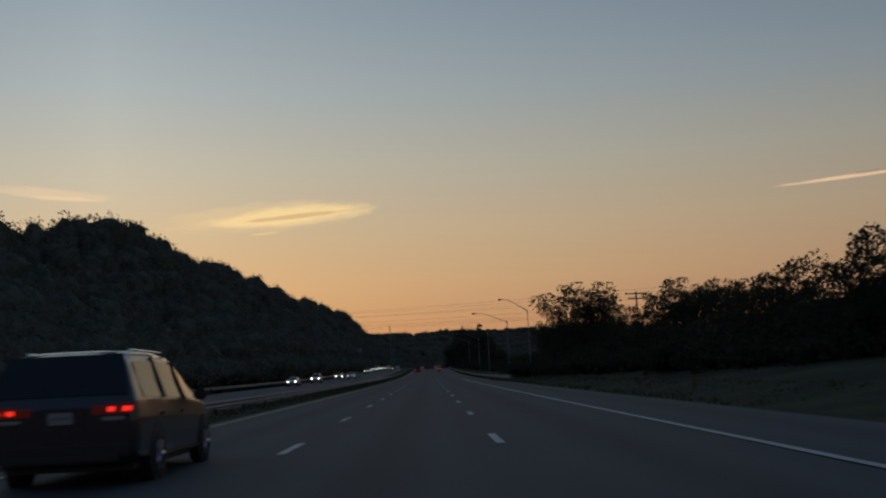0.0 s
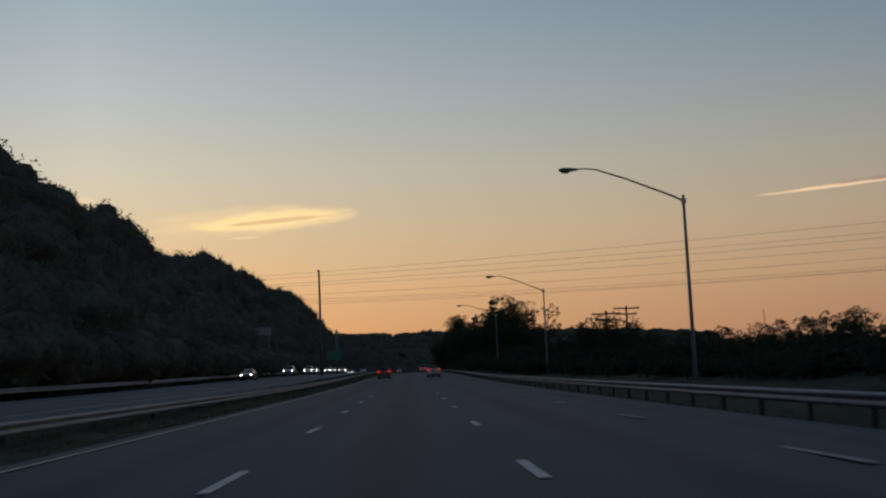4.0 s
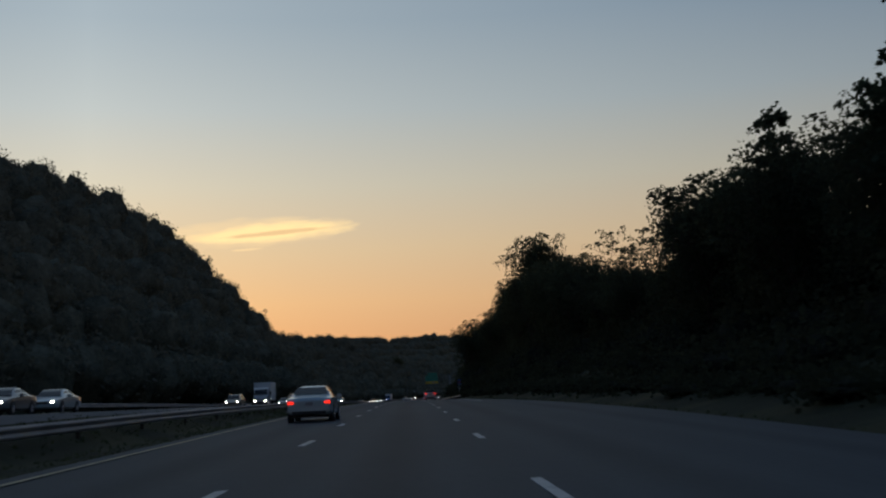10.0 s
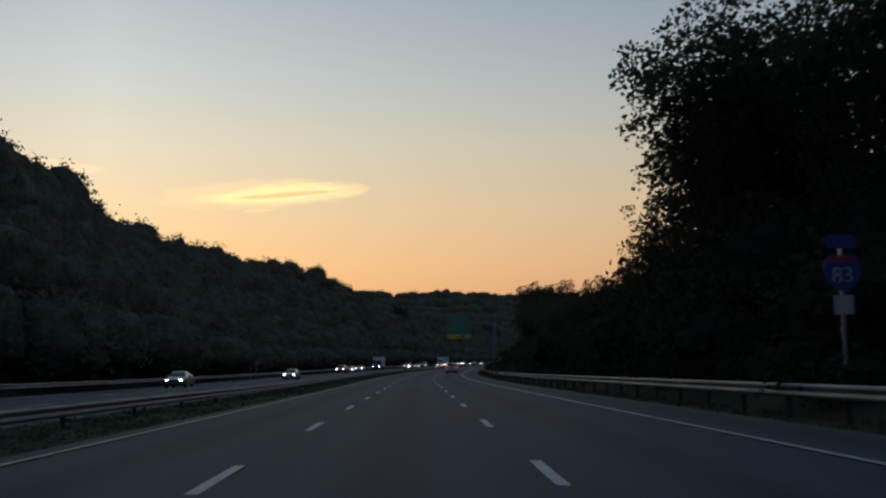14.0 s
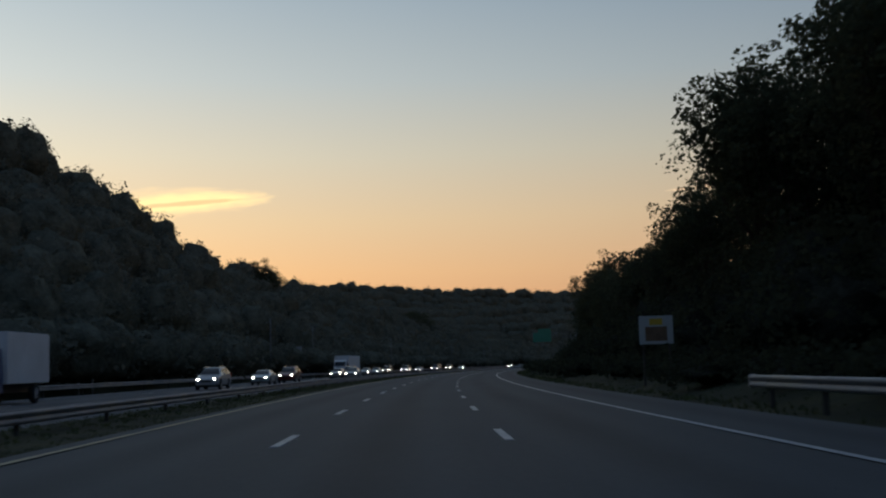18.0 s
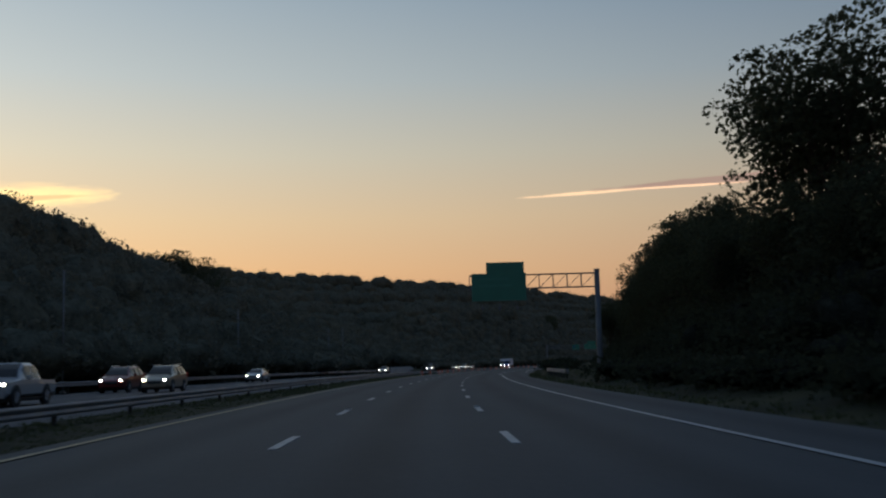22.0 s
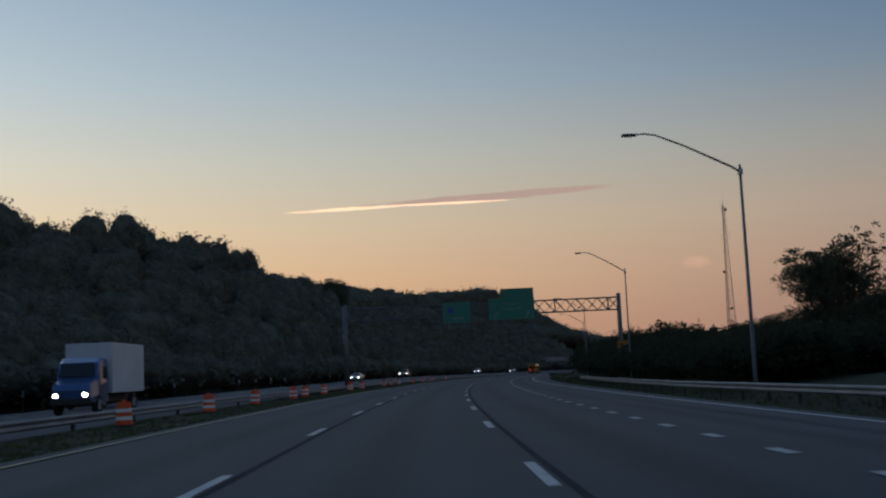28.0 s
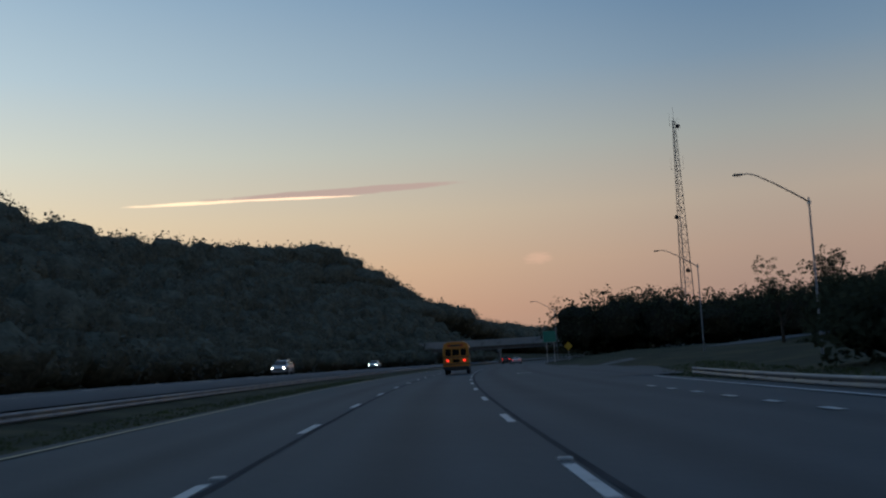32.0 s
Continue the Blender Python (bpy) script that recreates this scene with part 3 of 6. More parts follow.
# ---- trees ----
def leaf_cloud(centres, sizes, per, spread, seed, flat=0.5):
    """Small bent leaf sprays, per of them round each centre."""
    rng = np.random.default_rng(seed)
    n = len(centres) * per
    c = np.repeat(np.asarray(centres), per, axis=0) + rng.normal(0, 1, (n, 3)) * np.repeat(np.asarray(sizes), per)[:, None] * spread
    size = np.repeat(np.asarray(sizes), per) * rng.uniform(0.45, 1.0, n)
    d = rng.normal(0, 1, (n, 3))
    d[:, 2] *= flat
    d /= np.linalg.norm(d, axis=1)[:, None]
    e = np.cross(d, rng.normal(0, 1, (n, 3)))
    e /= np.linalg.norm(e, axis=1)[:, None] + 1e-9
    d, e = d * size[:, None] * 0.56, e * size[:, None] * 0.42
    up = np.cross(d, e) / (size[:, None] + 1e-6) * 0.5
    verts = np.stack([c - d, c - e * rng.uniform(0.6, 1.2, n)[:, None] + up, c + d, c + e], axis=1).reshape(-1, 3)
    faces = np.arange(n * 4).reshape(-1, 4)
    return verts, faces


def leaf_clumps(centres, radii, per, leaf, seed):
    """Rounded clumps of small leaves: most sit on the clump's upper and outer skin, a few inside."""
    rng = np.random.default_rng(seed)
    n = len(centres) * per
    u = rng.normal(0, 1, (n, 3))
    u /= np.linalg.norm(u, axis=1)[:, None]
    u[:, 2] = np.where((u[:, 2] < -0.25) & (rng.random(n) < 0.6), -u[:, 2], u[:, 2])
    r = np.repeat(np.asarray(radii), per)
    bump = 1 + 0.16 * np.sin(u[:, 0] * 6 + r * 40) * np.cos(u[:, 1] * 5 + r * 23)
    spots = np.repeat(np.asarray(centres), per, axis=0) + u * np.array([1.0, 1.0, 0.8]) * (r * bump * rng.uniform(0.62, 1.06, n))[:, None]
    return leaf_cloud(spots, np.full(n, leaf), 1, 0.0, seed + 1, 0.7)


def branches(bm, base, way, length, radius, level, rng, tips, bend=0.25, kids=(3, 5)):
    """A limb that tapers, bends and forks; the ends of its twigs go to tips."""
    pts, rad, p, d = [Vector(base)], [radius], Vector(base), Vector(way).normalized()
    n = 4 if level == 0 else 3
    for i in range(n):
        d = (d + Vector((rng.uniform(-1, 1), rng.uniform(-1, 1), rng.uniform(-0.2, 0.7))) * bend).normalized()
        p = p + d * length / n
        pts.append(p.copy())
        rad.append(radius * (1 - 0.75 * (i + 1) / n))
    tube(bm, pts, rad, 6 if level == 0 else 4 if level == 1 else 3, cap=False)
    if level >= 2:
        tips.extend((pts[-1], pts[-2]))
        return
    for k in range(rng.randint(*kids)):
        i = rng.randint(1 if level else 2, n)
        side = Vector((rng.uniform(-1, 1), rng.uniform(-1, 1), rng.uniform(0.0, 0.8))).normalized()
        branches(bm, pts[i], d * 0.45 + side, length * rng.uniform(0.45, 0.65), rad[i] * 0.75 + 0.01, level + 1, rng, tips, bend, kids)
    tips.append(pts[-1])


def tree_model(name, seed, form, label, leaves, leaf_size, per, mat, slim=1.0, clump=None):
    """A tree 10 units high on its own: form is broad, open, round, pine or bush."""
    rng = random.Random(seed)
    t = thing(name, label, "bush" if form == "bush" else "tree")
    bm, tips = bmesh.new(), []
    if form == "pine":
        tube(bm, [(0, 0, -0.6), (0.05, 0, 4), (0, 0.06, 9.8)], [0.22, 0.15, 0.02], 7)
        z = 2.2
        while z < 9.7:
            r = (10.2 - z) * 0.30 + 0.25
            for k in range(rng.randint(4, 6)):
                a = rng.uniform(0, 6.28)
                rr = r * rng.uniform(0.6, 1.1)
                end = Vector((math.cos(a) * rr, math.sin(a) * rr, z + rr * rng.uniform(-0.12, 0.2)))
                tube(bm, [(0, 0, z), end * 0.5 + Vector((0, 0, z * 0.5 + 0.05)), end], [0.05, 0.035, 0.01], 4, cap=False)
                for f in (0.45, 0.65, 0.82, 1.0):
                    tips.append(Vector((end.x * f, end.y * f, z + (end.z - z) * f + rng.uniform(-0.05, 0.12))))
            z += rng.uniform(0.55, 0.95)
        tips += [Vector((0, 0, 9.9)), Vector((0, 0, 9.6))]
    elif form == "bush":
        for k in range(7):
            a = rng.uniform(0, 6.28)
            branches(bm, (math.cos(a) * 0.8, math.sin(a) * 0.8, -0.4), (math.cos(a) * 0.8, math.sin(a) * 0.8, 1.1), rng.uniform(4.0, 6.5), 0.14, 1, rng, tips, 0.3, (4, 6))
    else:
        h = {"broad": 3.2, "open": 3.0, "round": 2.6}[form]
        tube(bm, [(0, 0, -0.8), (0.06, 0.04, 0.2), (0.1, -0.05, h)], [0.36, 0.26, 0.2], 8)
        for k in range({"broad": 8, "open": 6, "round": 9}[form]):
            a = k * 2.4 + rng.uniform(-0.4, 0.4)
            lean = rng.uniform(0.25, 1.0) if form != "open" else rng.uniform(0.2, 0.62)
            zz = h - rng.uniform(0, 1.2)
            branches(bm, (0.08, 0, zz), (math.cos(a) * lean, math.sin(a) * lean, rng.uniform(0.55, 1.1)), rng.uniform(3.4, 4.8), 0.13, 0, rng, tips, 0.2, (3, 5))
    top = max(p.z for p in tips)
    wide = max(max(abs(p.x), abs(p.y)) for p in tips)
    limit = slim * {"broad": 4.2, "open": 3.1, "round": 3.9, "pine": 2.7, "bush": 5.5}[form]
    fz, fx = (9.1 if clump else 9.6) / top, limit / wide
    for v in bm.verts:
        v.co = Vector((v.co.x * fx, v.co.y * fx, v.co.z * fz if v.co.z > 0 else v.co.z))
    tips = [Vector((p.x * fx, p.y * fx, p.z * fz)) for p in tips]
    part("trunk", bm, M["bark"], t, "dark brown bark trunk with limbs")
    rng.shuffle(tips)
    pts, radii = [], []
    if clump:
        near, lo, hi = clump
        tries = tips + [p + Vector((rng.gauss(0, 0.7), rng.gauss(0, 0.7), rng.gauss(0, 0.5))) * slim for p in tips for _ in range(4)]
        if form in ("broad", "round"):
            skirt = [(rng.uniform(0, 6.28), rng.uniform(0.6, 2.8) * slim, rng.uniform(1.3, 4.2)) for _ in range(40)]
            tries = [Vector((math.cos(a) * r, math.sin(a) * r, z)) for a, r, z in skirt] + tries
        for p in tries:
            if len(pts) < leaves and 1.2 < p.z < 9.3 and all((p - q).length > near for q in pts):
                pts.append(p)
                radii.append(rng.uniform(lo, hi) * (1.15 - 0.045 * p.z))
        v, f = leaf_clumps([tuple(p) for p in pts], radii, per, leaf_size, seed)
    else:
        i = 0
        while len(pts) < leaves:
            p = tips[i % len(tips)]
            k = 0.0 if i < len(tips) else 0.12
            pts.append((p.x + rng.gauss(0, k), p.y + rng.gauss(0, k), p.z + rng.gauss(0, k)))
            i += 1
        v, f = leaf_cloud(pts, [leaf_size * rng.uniform(0.7, 1.2) for _ in pts], per, 0.4, seed, 0.6)
    crown = new("crown", array_mesh("crown", v, f, mat))
    crown.parent = t
    tagged(crown, "dark needle sprays" if form == "pine" else "dense small dark green leaves" if form != "open" else "sparse leaves with gaps of sky")
    return t


models = {
    "broad": [tree_model("broadleaf_tree", 11 + i, "broad", "dark green broadleaf tree on the verge", 115, 0.27, 62, M["leaf"], 1.0, (0.85, 0.75, 1.25)) for i in range(3)],
    "round": [tree_model("broadleaf_tree", 31 + i, "round", "rounded dense broadleaf tree beside the highway", 125, 0.27, 60, M["leaf_dark"], 1.0, (0.8, 0.75, 1.2)) for i in range(2)],
    "open": [tree_model("slender_tree", 51 + i, "open", "slender airy tree with gaps between its leaf clusters", 120, 0.20, 26, M["leaf"], 1.0, (0.42, 0.24, 0.5)) for i in range(3)],
    "pine": [tree_model("pine_tree", 71 + i, "pine", "dark pine tree with layered boughs", 520, 0.30, 7, M["needle"]) for i in range(2)],
    "bush": [tree_model("bush", 91 + i, "bush", "dense dark green undergrowth bush", 60, 0.40, 50, M["leaf_dark"], 1.0, (1.0, 0.95, 1.6)) for i in range(2)],
    "tall": [tree_model("tall_tree", 111 + i, ("broad", "round", "broad", "round")[i], "tall dense broadleaf tree at the edge of the woods", 170, 0.19, 58, M["leaf"], 0.6, (0.55, 0.5, 0.85)) for i in range(4)],
}
used = set()
tree_rng = random.Random(5)


def plant(form, s, off, height, turn=None, z=None, group=""):
    """A tree of that form and height, standing on the ground there."""
    ob = tree_rng.choice(models[form])
    k = height / 10.0
    wide = k * tree_rng.uniform(0.9, 1.15)
    gz = ground_z(s, off) if z is None else z
    m = Matrix.Translation(road(s, off, gz - 0.05)) @ pose(0, 0, 0, 0, 0, tree_rng.uniform(0, 360) if turn is None else turn) @ Matrix.Diagonal((wide / ob.scale.x, wide / ob.scale.y, k / ob.scale.z, 1))
    if ob.name in used:
        ob = copy_thing(ob, m)
    else:
        used.add(ob.name)
        ob.matrix_basis = m
    if group:
        tagged(ob, group=group)
    return ob


RIGHT_TOP = pieces([(-40, 8), (60, 7.6), (75, 7.2), (92, 8.2), (106, 6.6), (118, 6.0), (128, 5), (137, 6), (148, 8.0), (155, 6.8), (166, 5.6), (178, 5.8), (200, 8), (212, 5), (222, 3.2), (270, 3.0), (330, 3.6), (370, 6),
                    (405, 5.2), (430, 5.2), (450, 4.5), (458, 8), (465, 10), (476, 10), (482, 7), (500, 5), (530, 5), (570, 5.5), (590, 8), (600, 12), (612, 15.5), (640, 16.5), (655, 13.0), (672, 12.5), (690, 16.5), (705, 19.5), (715, 20.5), (740, 23), (765, 23), (790, 21.5),
                    (820, 20), (840, 19), (858, 17.5), (872, 10), (930, 10), (970, 12), (1000, 15), (1035, 16.5), (1052, 22), (1095, 22), (1115, 16), (1150, 13), (1182, 14), (1194, 18), (1207, 17), (1225, 16), (1245, 16), (1270, 15.2), (1300, 13.8),
                    (1320, 13), (1345, 13), (1358, 14.5), (1374, 18.5), (1390, 21), (1410, 21.5), (1430, 21.5), (1455, 21.5), (1480, 20.5), (1500, 18.5), (1520, 17), (1545, 19), (1585, 22), (1605, 22), (1630, 17), (1650, 9), (1700, 10), (1740, 9), (1790, 9), (1850, 9),
                    (1880, 6), (1930, 6.5), (1965, 10), (2000, 10.5), (2014, 10.5), (2016, 3), (2300, 3)])
RIGHT_OFF = pieces([(-40, 24), (120, 22), (160, 20), (220, 26), (380, 24), (440, 22), (560, 23.5), (700, 22.5), (780, 21.5), (840, 18.5), (870, 19), (960, 20), (1050, 22.5), (1100, 22.5), (1200, 24.5), (1340, 25),
                    (1380, 29), (1450, 33), (1620, 33), (1680, 42), (1760, 46), (2300, 48)])
s = 40.0
while s < 2014:
    top, off = RIGHT_TOP(s), RIGHT_OFF(s)
    base = ground_z(s, off)
    h = max(3.0, (top - base) * tree_rng.uniform(0.86, 1.03))
    form = "bush" if h < 6 else tree_rng.choice(["broad", "round"]) if h < 12.5 else "tall"
    plant(form, s + tree_rng.uniform(-1.5, 1.5), off + tree_rng.uniform(-1.2, 1.6), h)
    s += max(4.6, min(7.0, h * 0.42)) if s < 1700 else 8.0

# single trees that stand out against the sky
for form, s, off, top in (("broad", 130, 19.0, 11.5), ("broad", 135, 22.0, 9.8), ("open", 133, 15.4, 9.6), ("round", 190, 22.6, 10.0), ("open", 397, 20.2, 11.0), ("broad", 474, 24.5, 17.0), ("round", 469, 21.5, 13.6), ("broad", 463, 20.0, 11.0),
                          ("open", 532, 24.5, 19.0), ("open", 536, 23.0, 15.5), ("open", 531, 26.6, 13.5), ("pine", 590, 28.0, 23.4), ("open", 537, 27.5, 18.0), ("open", 572, 25.5, 20.0), ("open", 579, 27, 19.5), ("open", 366, 22.5, 8.0), ("open", 377, 23.5, 7.4), ("open", 357, 23.5, 7.6), ("open", 349, 24.5, 6.6), ("open", 587, 23.5, 21.8), ("open", 592, 27, 21), ("tall", 556, 25.0, 15.5), ("pine", 606, 23.0, 19.0), ("pine", 628, 24.0, 18.4),
                          ("round", 452, 26, 9.6), ("round", 458, 24, 8.4), ("round", 500, 20.5, 10.5), ("round", 510, 24.5, 10.0), ("tall", 655, 25.5, 19.0), ("open", 686, 23.0, 20.6), ("tall", 718, 21.5, 20.5), ("tall", 747, 22.0, 28.6), ("tall", 753, 24.0, 27.0), ("open", 741, 21, 23.0), ("tall", 790, 22.5, 20.5), ("tall", 836, 15.0, 19.2), ("tall", 839, 18.5, 21.0),
                          ("tall", 1049, 23, 21.5), ("tall", 1062, 28, 24), ("open", 1068, 21, 19.0), ("tall", 1090, 23.5, 22.5), ("tall", 1221, 26, 22.0), ("tall", 1238, 23.2, 19.4), ("tall", 1335, 27.4, 26.4), ("tall", 1341, 28.4, 25.5), ("tall", 1957, -58, 33.0), ("tall", 1949, -56, 30.0), ("tall", 1475, -58, 26.2), ("tall", 1483, -59, 25.0), ("tall", 1464, -57, 25.0), ("tall", 1290, -58, 30.2), ("tall", 1300, -60, 29.0), ("tall", 905, -58, 44.4), ("pine", 1538, 36, 24), ("tall", 1590, 29, 20.0), ("tall", 1575, 26.5, 21.0), ("tall", 1507, 33.5, 24.0), ("tall", 1490, 34, 23.0),
                          ("open", 1758, 44.5, 18.0), ("broad", 1763, 46.5, 15.5), ("open", 1753, 43, 15.0), ("tall", 1775, 46, 17.0), ("open", 2010, 40, 13.5), ("open", 2012, 47, 14.5)):
    plant(form, s, off, top - ground_z(s, off))
for kind in models:
    for ob in models[kind]:
        if ob.name not in used:
            for child in list(ob.children):
                bpy.data.objects.remove(child)
            bpy.data.objects.remove(ob)


def woods(name, label, rows, s0, s1, step, top, leaf, per, clumps, seed, mat, to_ground=False, least=0.0):
    """Woods as one growth: rounded crowns of leaf sprays over leafy masses coloured darker as painted inner shade, in
    rows, with the sky's edge at the height top(s).
    """
    rng = np.random.default_rng(seed)
    cs, sz, bodies, faces = [], [], [], []
    nu, nv = 13, 9
    for off, share, low in rows:
        f = off if callable(off) else (lambda s, off=off: off)
        s = s0
        while s < s1:
            if top(s) < least:
                s += step * 0.5
                continue
            h = top(s) * share * (rng.uniform(0.8, 1.06) if to_ground else rng.uniform(0.9, 1.06) if step < 8 else rng.uniform(0.965, 1.015))
            r = step * (rng.uniform(0.5, 0.85) if step < 8 else rng.uniform(0.75, 1.15))
            o = f(s) + rng.uniform(-3, 3) * step / 8
            if 1490 < s < 1606 and SIDE_OUT(s) - 4.5 < o < -26:
                s += step * 0.5
                continue
            n = clumps
            ph = rng.uniform(0, 6.28, 3)
            u = rng.normal(0, 1, (n, 3))
            u[:, 2] = np.abs(u[:, 2]) * np.where(rng.random(n) < 0.7, 1, -0.6)
            u /= np.linalg.norm(u, axis=1)[:, None]

            def lump(d):
                return 1 + 0.10 * np.sin(d[:, 0] * 5 + ph[0]) * np.cos(d[:, 1] * 5 + ph[1]) + 0.07 * np.sin(d[:, 2] * 7 + ph[2]) + 0.06 * np.sin(d[:, 0] * 13 + ph[1]) * np.sin(d[:, 1] * 12 + d[:, 2] * 11 + ph[0])
            centre = np.array(road(s, o, 0) / K)
            tall = min(low, max(h * 0.95, 3.0)) if not to_ground else h
            scale = np.array([r, r, tall * 0.5])
            mid = centre + np.array([0, 0, h - tall * 0.5])
            cs.append(mid + u * scale * (lump(u) * rng.uniform(0.60 if to_ground else 0.80, 1.05, n))[:, None])
            sz.append(np.full(n, leaf) * rng.uniform(0.6, 1.25, n))
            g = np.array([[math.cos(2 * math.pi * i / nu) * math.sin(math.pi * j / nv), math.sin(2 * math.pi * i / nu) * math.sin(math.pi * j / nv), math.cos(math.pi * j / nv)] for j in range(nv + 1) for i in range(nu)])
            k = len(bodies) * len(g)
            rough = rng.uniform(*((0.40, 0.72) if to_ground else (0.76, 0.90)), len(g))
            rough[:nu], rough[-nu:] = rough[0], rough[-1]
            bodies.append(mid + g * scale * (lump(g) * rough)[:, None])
            for j in range(nv):
                for i in range(nu):
                    faces.append((k + j * nu + i, k + j * nu + (i + 1) % nu, k + (j + 1) * nu + (i + 1) % nu, k + (j + 1) * nu + i))
            s += step * rng.uniform(0.75, 1.15)
    v, fc = leaf_cloud(np.concatenate(cs), np.concatenate(sz), per, 0.62, seed, 0.7)
    bv = np.concatenate(bodies)
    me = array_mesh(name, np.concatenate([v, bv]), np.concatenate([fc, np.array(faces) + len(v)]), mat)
    # second slot: the bodies inside the leaves, with shade painted as dark colour
    me.materials.append(M["thicket_shade_core"] if to_ground else M["canopy_shade"])
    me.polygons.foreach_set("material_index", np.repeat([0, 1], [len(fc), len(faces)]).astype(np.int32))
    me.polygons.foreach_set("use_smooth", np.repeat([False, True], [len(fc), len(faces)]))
    return tagged(new(name, me), label, "trees", kind="stuff")


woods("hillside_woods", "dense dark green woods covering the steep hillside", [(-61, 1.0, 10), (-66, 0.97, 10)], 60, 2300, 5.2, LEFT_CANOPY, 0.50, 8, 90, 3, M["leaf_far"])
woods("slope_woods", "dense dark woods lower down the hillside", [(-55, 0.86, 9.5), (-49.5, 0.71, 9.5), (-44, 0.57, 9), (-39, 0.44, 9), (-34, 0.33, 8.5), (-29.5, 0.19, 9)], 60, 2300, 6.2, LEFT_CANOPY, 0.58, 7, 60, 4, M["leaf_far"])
RIDGE_FAR = pieces([(1200, 38), (1440, 43), (1600, 45), (1700, 45.5), (1815, 48), (1857, 49), (1903, 51), (1940, 53), (1980, 56), (2030, 60), (2100, 64), (2200, 64), (2300, 62), (2420, 62), (2500, 60), (2560, 54), (2640, 44), (2720, 36), (2900, 30)])
RIDGE_NEAR = pieces([(1800, 24), (1900, 42), (2000, 42), (2100, 42), (2160, 44.5), (2220, 48.5), (2262, 51), (2300, 55), (2343, 59), (2395, 57.5), (2430, 51), (2470, 42), (2520, 34), (2600, 28), (2800, 22)])
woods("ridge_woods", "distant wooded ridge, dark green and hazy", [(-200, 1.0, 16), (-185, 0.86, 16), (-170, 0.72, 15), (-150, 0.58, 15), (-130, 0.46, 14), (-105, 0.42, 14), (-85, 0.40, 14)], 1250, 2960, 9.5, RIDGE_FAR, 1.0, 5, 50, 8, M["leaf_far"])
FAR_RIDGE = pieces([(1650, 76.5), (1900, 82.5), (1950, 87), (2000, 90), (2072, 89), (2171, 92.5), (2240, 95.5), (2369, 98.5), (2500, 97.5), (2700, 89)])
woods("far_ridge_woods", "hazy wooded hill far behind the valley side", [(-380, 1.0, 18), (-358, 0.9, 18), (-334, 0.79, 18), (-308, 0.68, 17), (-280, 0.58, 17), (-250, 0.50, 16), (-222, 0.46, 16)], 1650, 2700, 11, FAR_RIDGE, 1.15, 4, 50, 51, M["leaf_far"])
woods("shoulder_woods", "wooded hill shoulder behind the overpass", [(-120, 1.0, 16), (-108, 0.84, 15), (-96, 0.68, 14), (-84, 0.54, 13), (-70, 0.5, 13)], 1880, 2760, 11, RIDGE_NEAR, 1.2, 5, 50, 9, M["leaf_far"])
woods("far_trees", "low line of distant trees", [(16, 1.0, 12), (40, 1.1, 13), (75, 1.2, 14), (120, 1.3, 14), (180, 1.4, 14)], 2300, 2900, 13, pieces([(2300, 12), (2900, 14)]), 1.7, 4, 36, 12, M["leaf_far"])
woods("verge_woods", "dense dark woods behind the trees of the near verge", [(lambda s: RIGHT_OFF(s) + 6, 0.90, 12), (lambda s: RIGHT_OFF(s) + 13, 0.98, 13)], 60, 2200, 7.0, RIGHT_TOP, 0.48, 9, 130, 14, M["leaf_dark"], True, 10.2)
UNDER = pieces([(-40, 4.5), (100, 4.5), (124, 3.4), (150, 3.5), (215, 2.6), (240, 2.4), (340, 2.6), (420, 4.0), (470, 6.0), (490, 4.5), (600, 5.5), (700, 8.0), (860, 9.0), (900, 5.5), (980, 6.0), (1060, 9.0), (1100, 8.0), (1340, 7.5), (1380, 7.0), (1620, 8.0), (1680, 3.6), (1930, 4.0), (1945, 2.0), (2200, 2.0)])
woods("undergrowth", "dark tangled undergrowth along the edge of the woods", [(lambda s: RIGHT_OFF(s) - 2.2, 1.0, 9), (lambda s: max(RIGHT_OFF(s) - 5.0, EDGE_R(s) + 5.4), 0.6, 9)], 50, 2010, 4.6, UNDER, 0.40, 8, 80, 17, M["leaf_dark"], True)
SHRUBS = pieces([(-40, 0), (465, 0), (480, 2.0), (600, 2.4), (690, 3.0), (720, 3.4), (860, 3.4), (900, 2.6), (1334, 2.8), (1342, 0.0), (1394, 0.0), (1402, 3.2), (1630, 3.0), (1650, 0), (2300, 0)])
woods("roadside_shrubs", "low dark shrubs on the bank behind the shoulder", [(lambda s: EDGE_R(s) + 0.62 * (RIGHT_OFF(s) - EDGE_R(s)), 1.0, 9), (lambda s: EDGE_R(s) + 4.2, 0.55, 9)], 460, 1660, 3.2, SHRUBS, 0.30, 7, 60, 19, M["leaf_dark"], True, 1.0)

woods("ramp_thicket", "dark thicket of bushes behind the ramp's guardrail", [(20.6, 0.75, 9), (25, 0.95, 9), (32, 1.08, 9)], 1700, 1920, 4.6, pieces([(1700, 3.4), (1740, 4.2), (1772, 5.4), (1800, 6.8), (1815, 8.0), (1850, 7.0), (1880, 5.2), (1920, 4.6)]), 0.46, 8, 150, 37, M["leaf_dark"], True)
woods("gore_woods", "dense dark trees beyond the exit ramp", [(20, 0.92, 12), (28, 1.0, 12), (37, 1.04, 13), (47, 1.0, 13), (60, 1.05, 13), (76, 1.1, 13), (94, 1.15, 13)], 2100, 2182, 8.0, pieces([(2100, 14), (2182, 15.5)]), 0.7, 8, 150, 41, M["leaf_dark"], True)


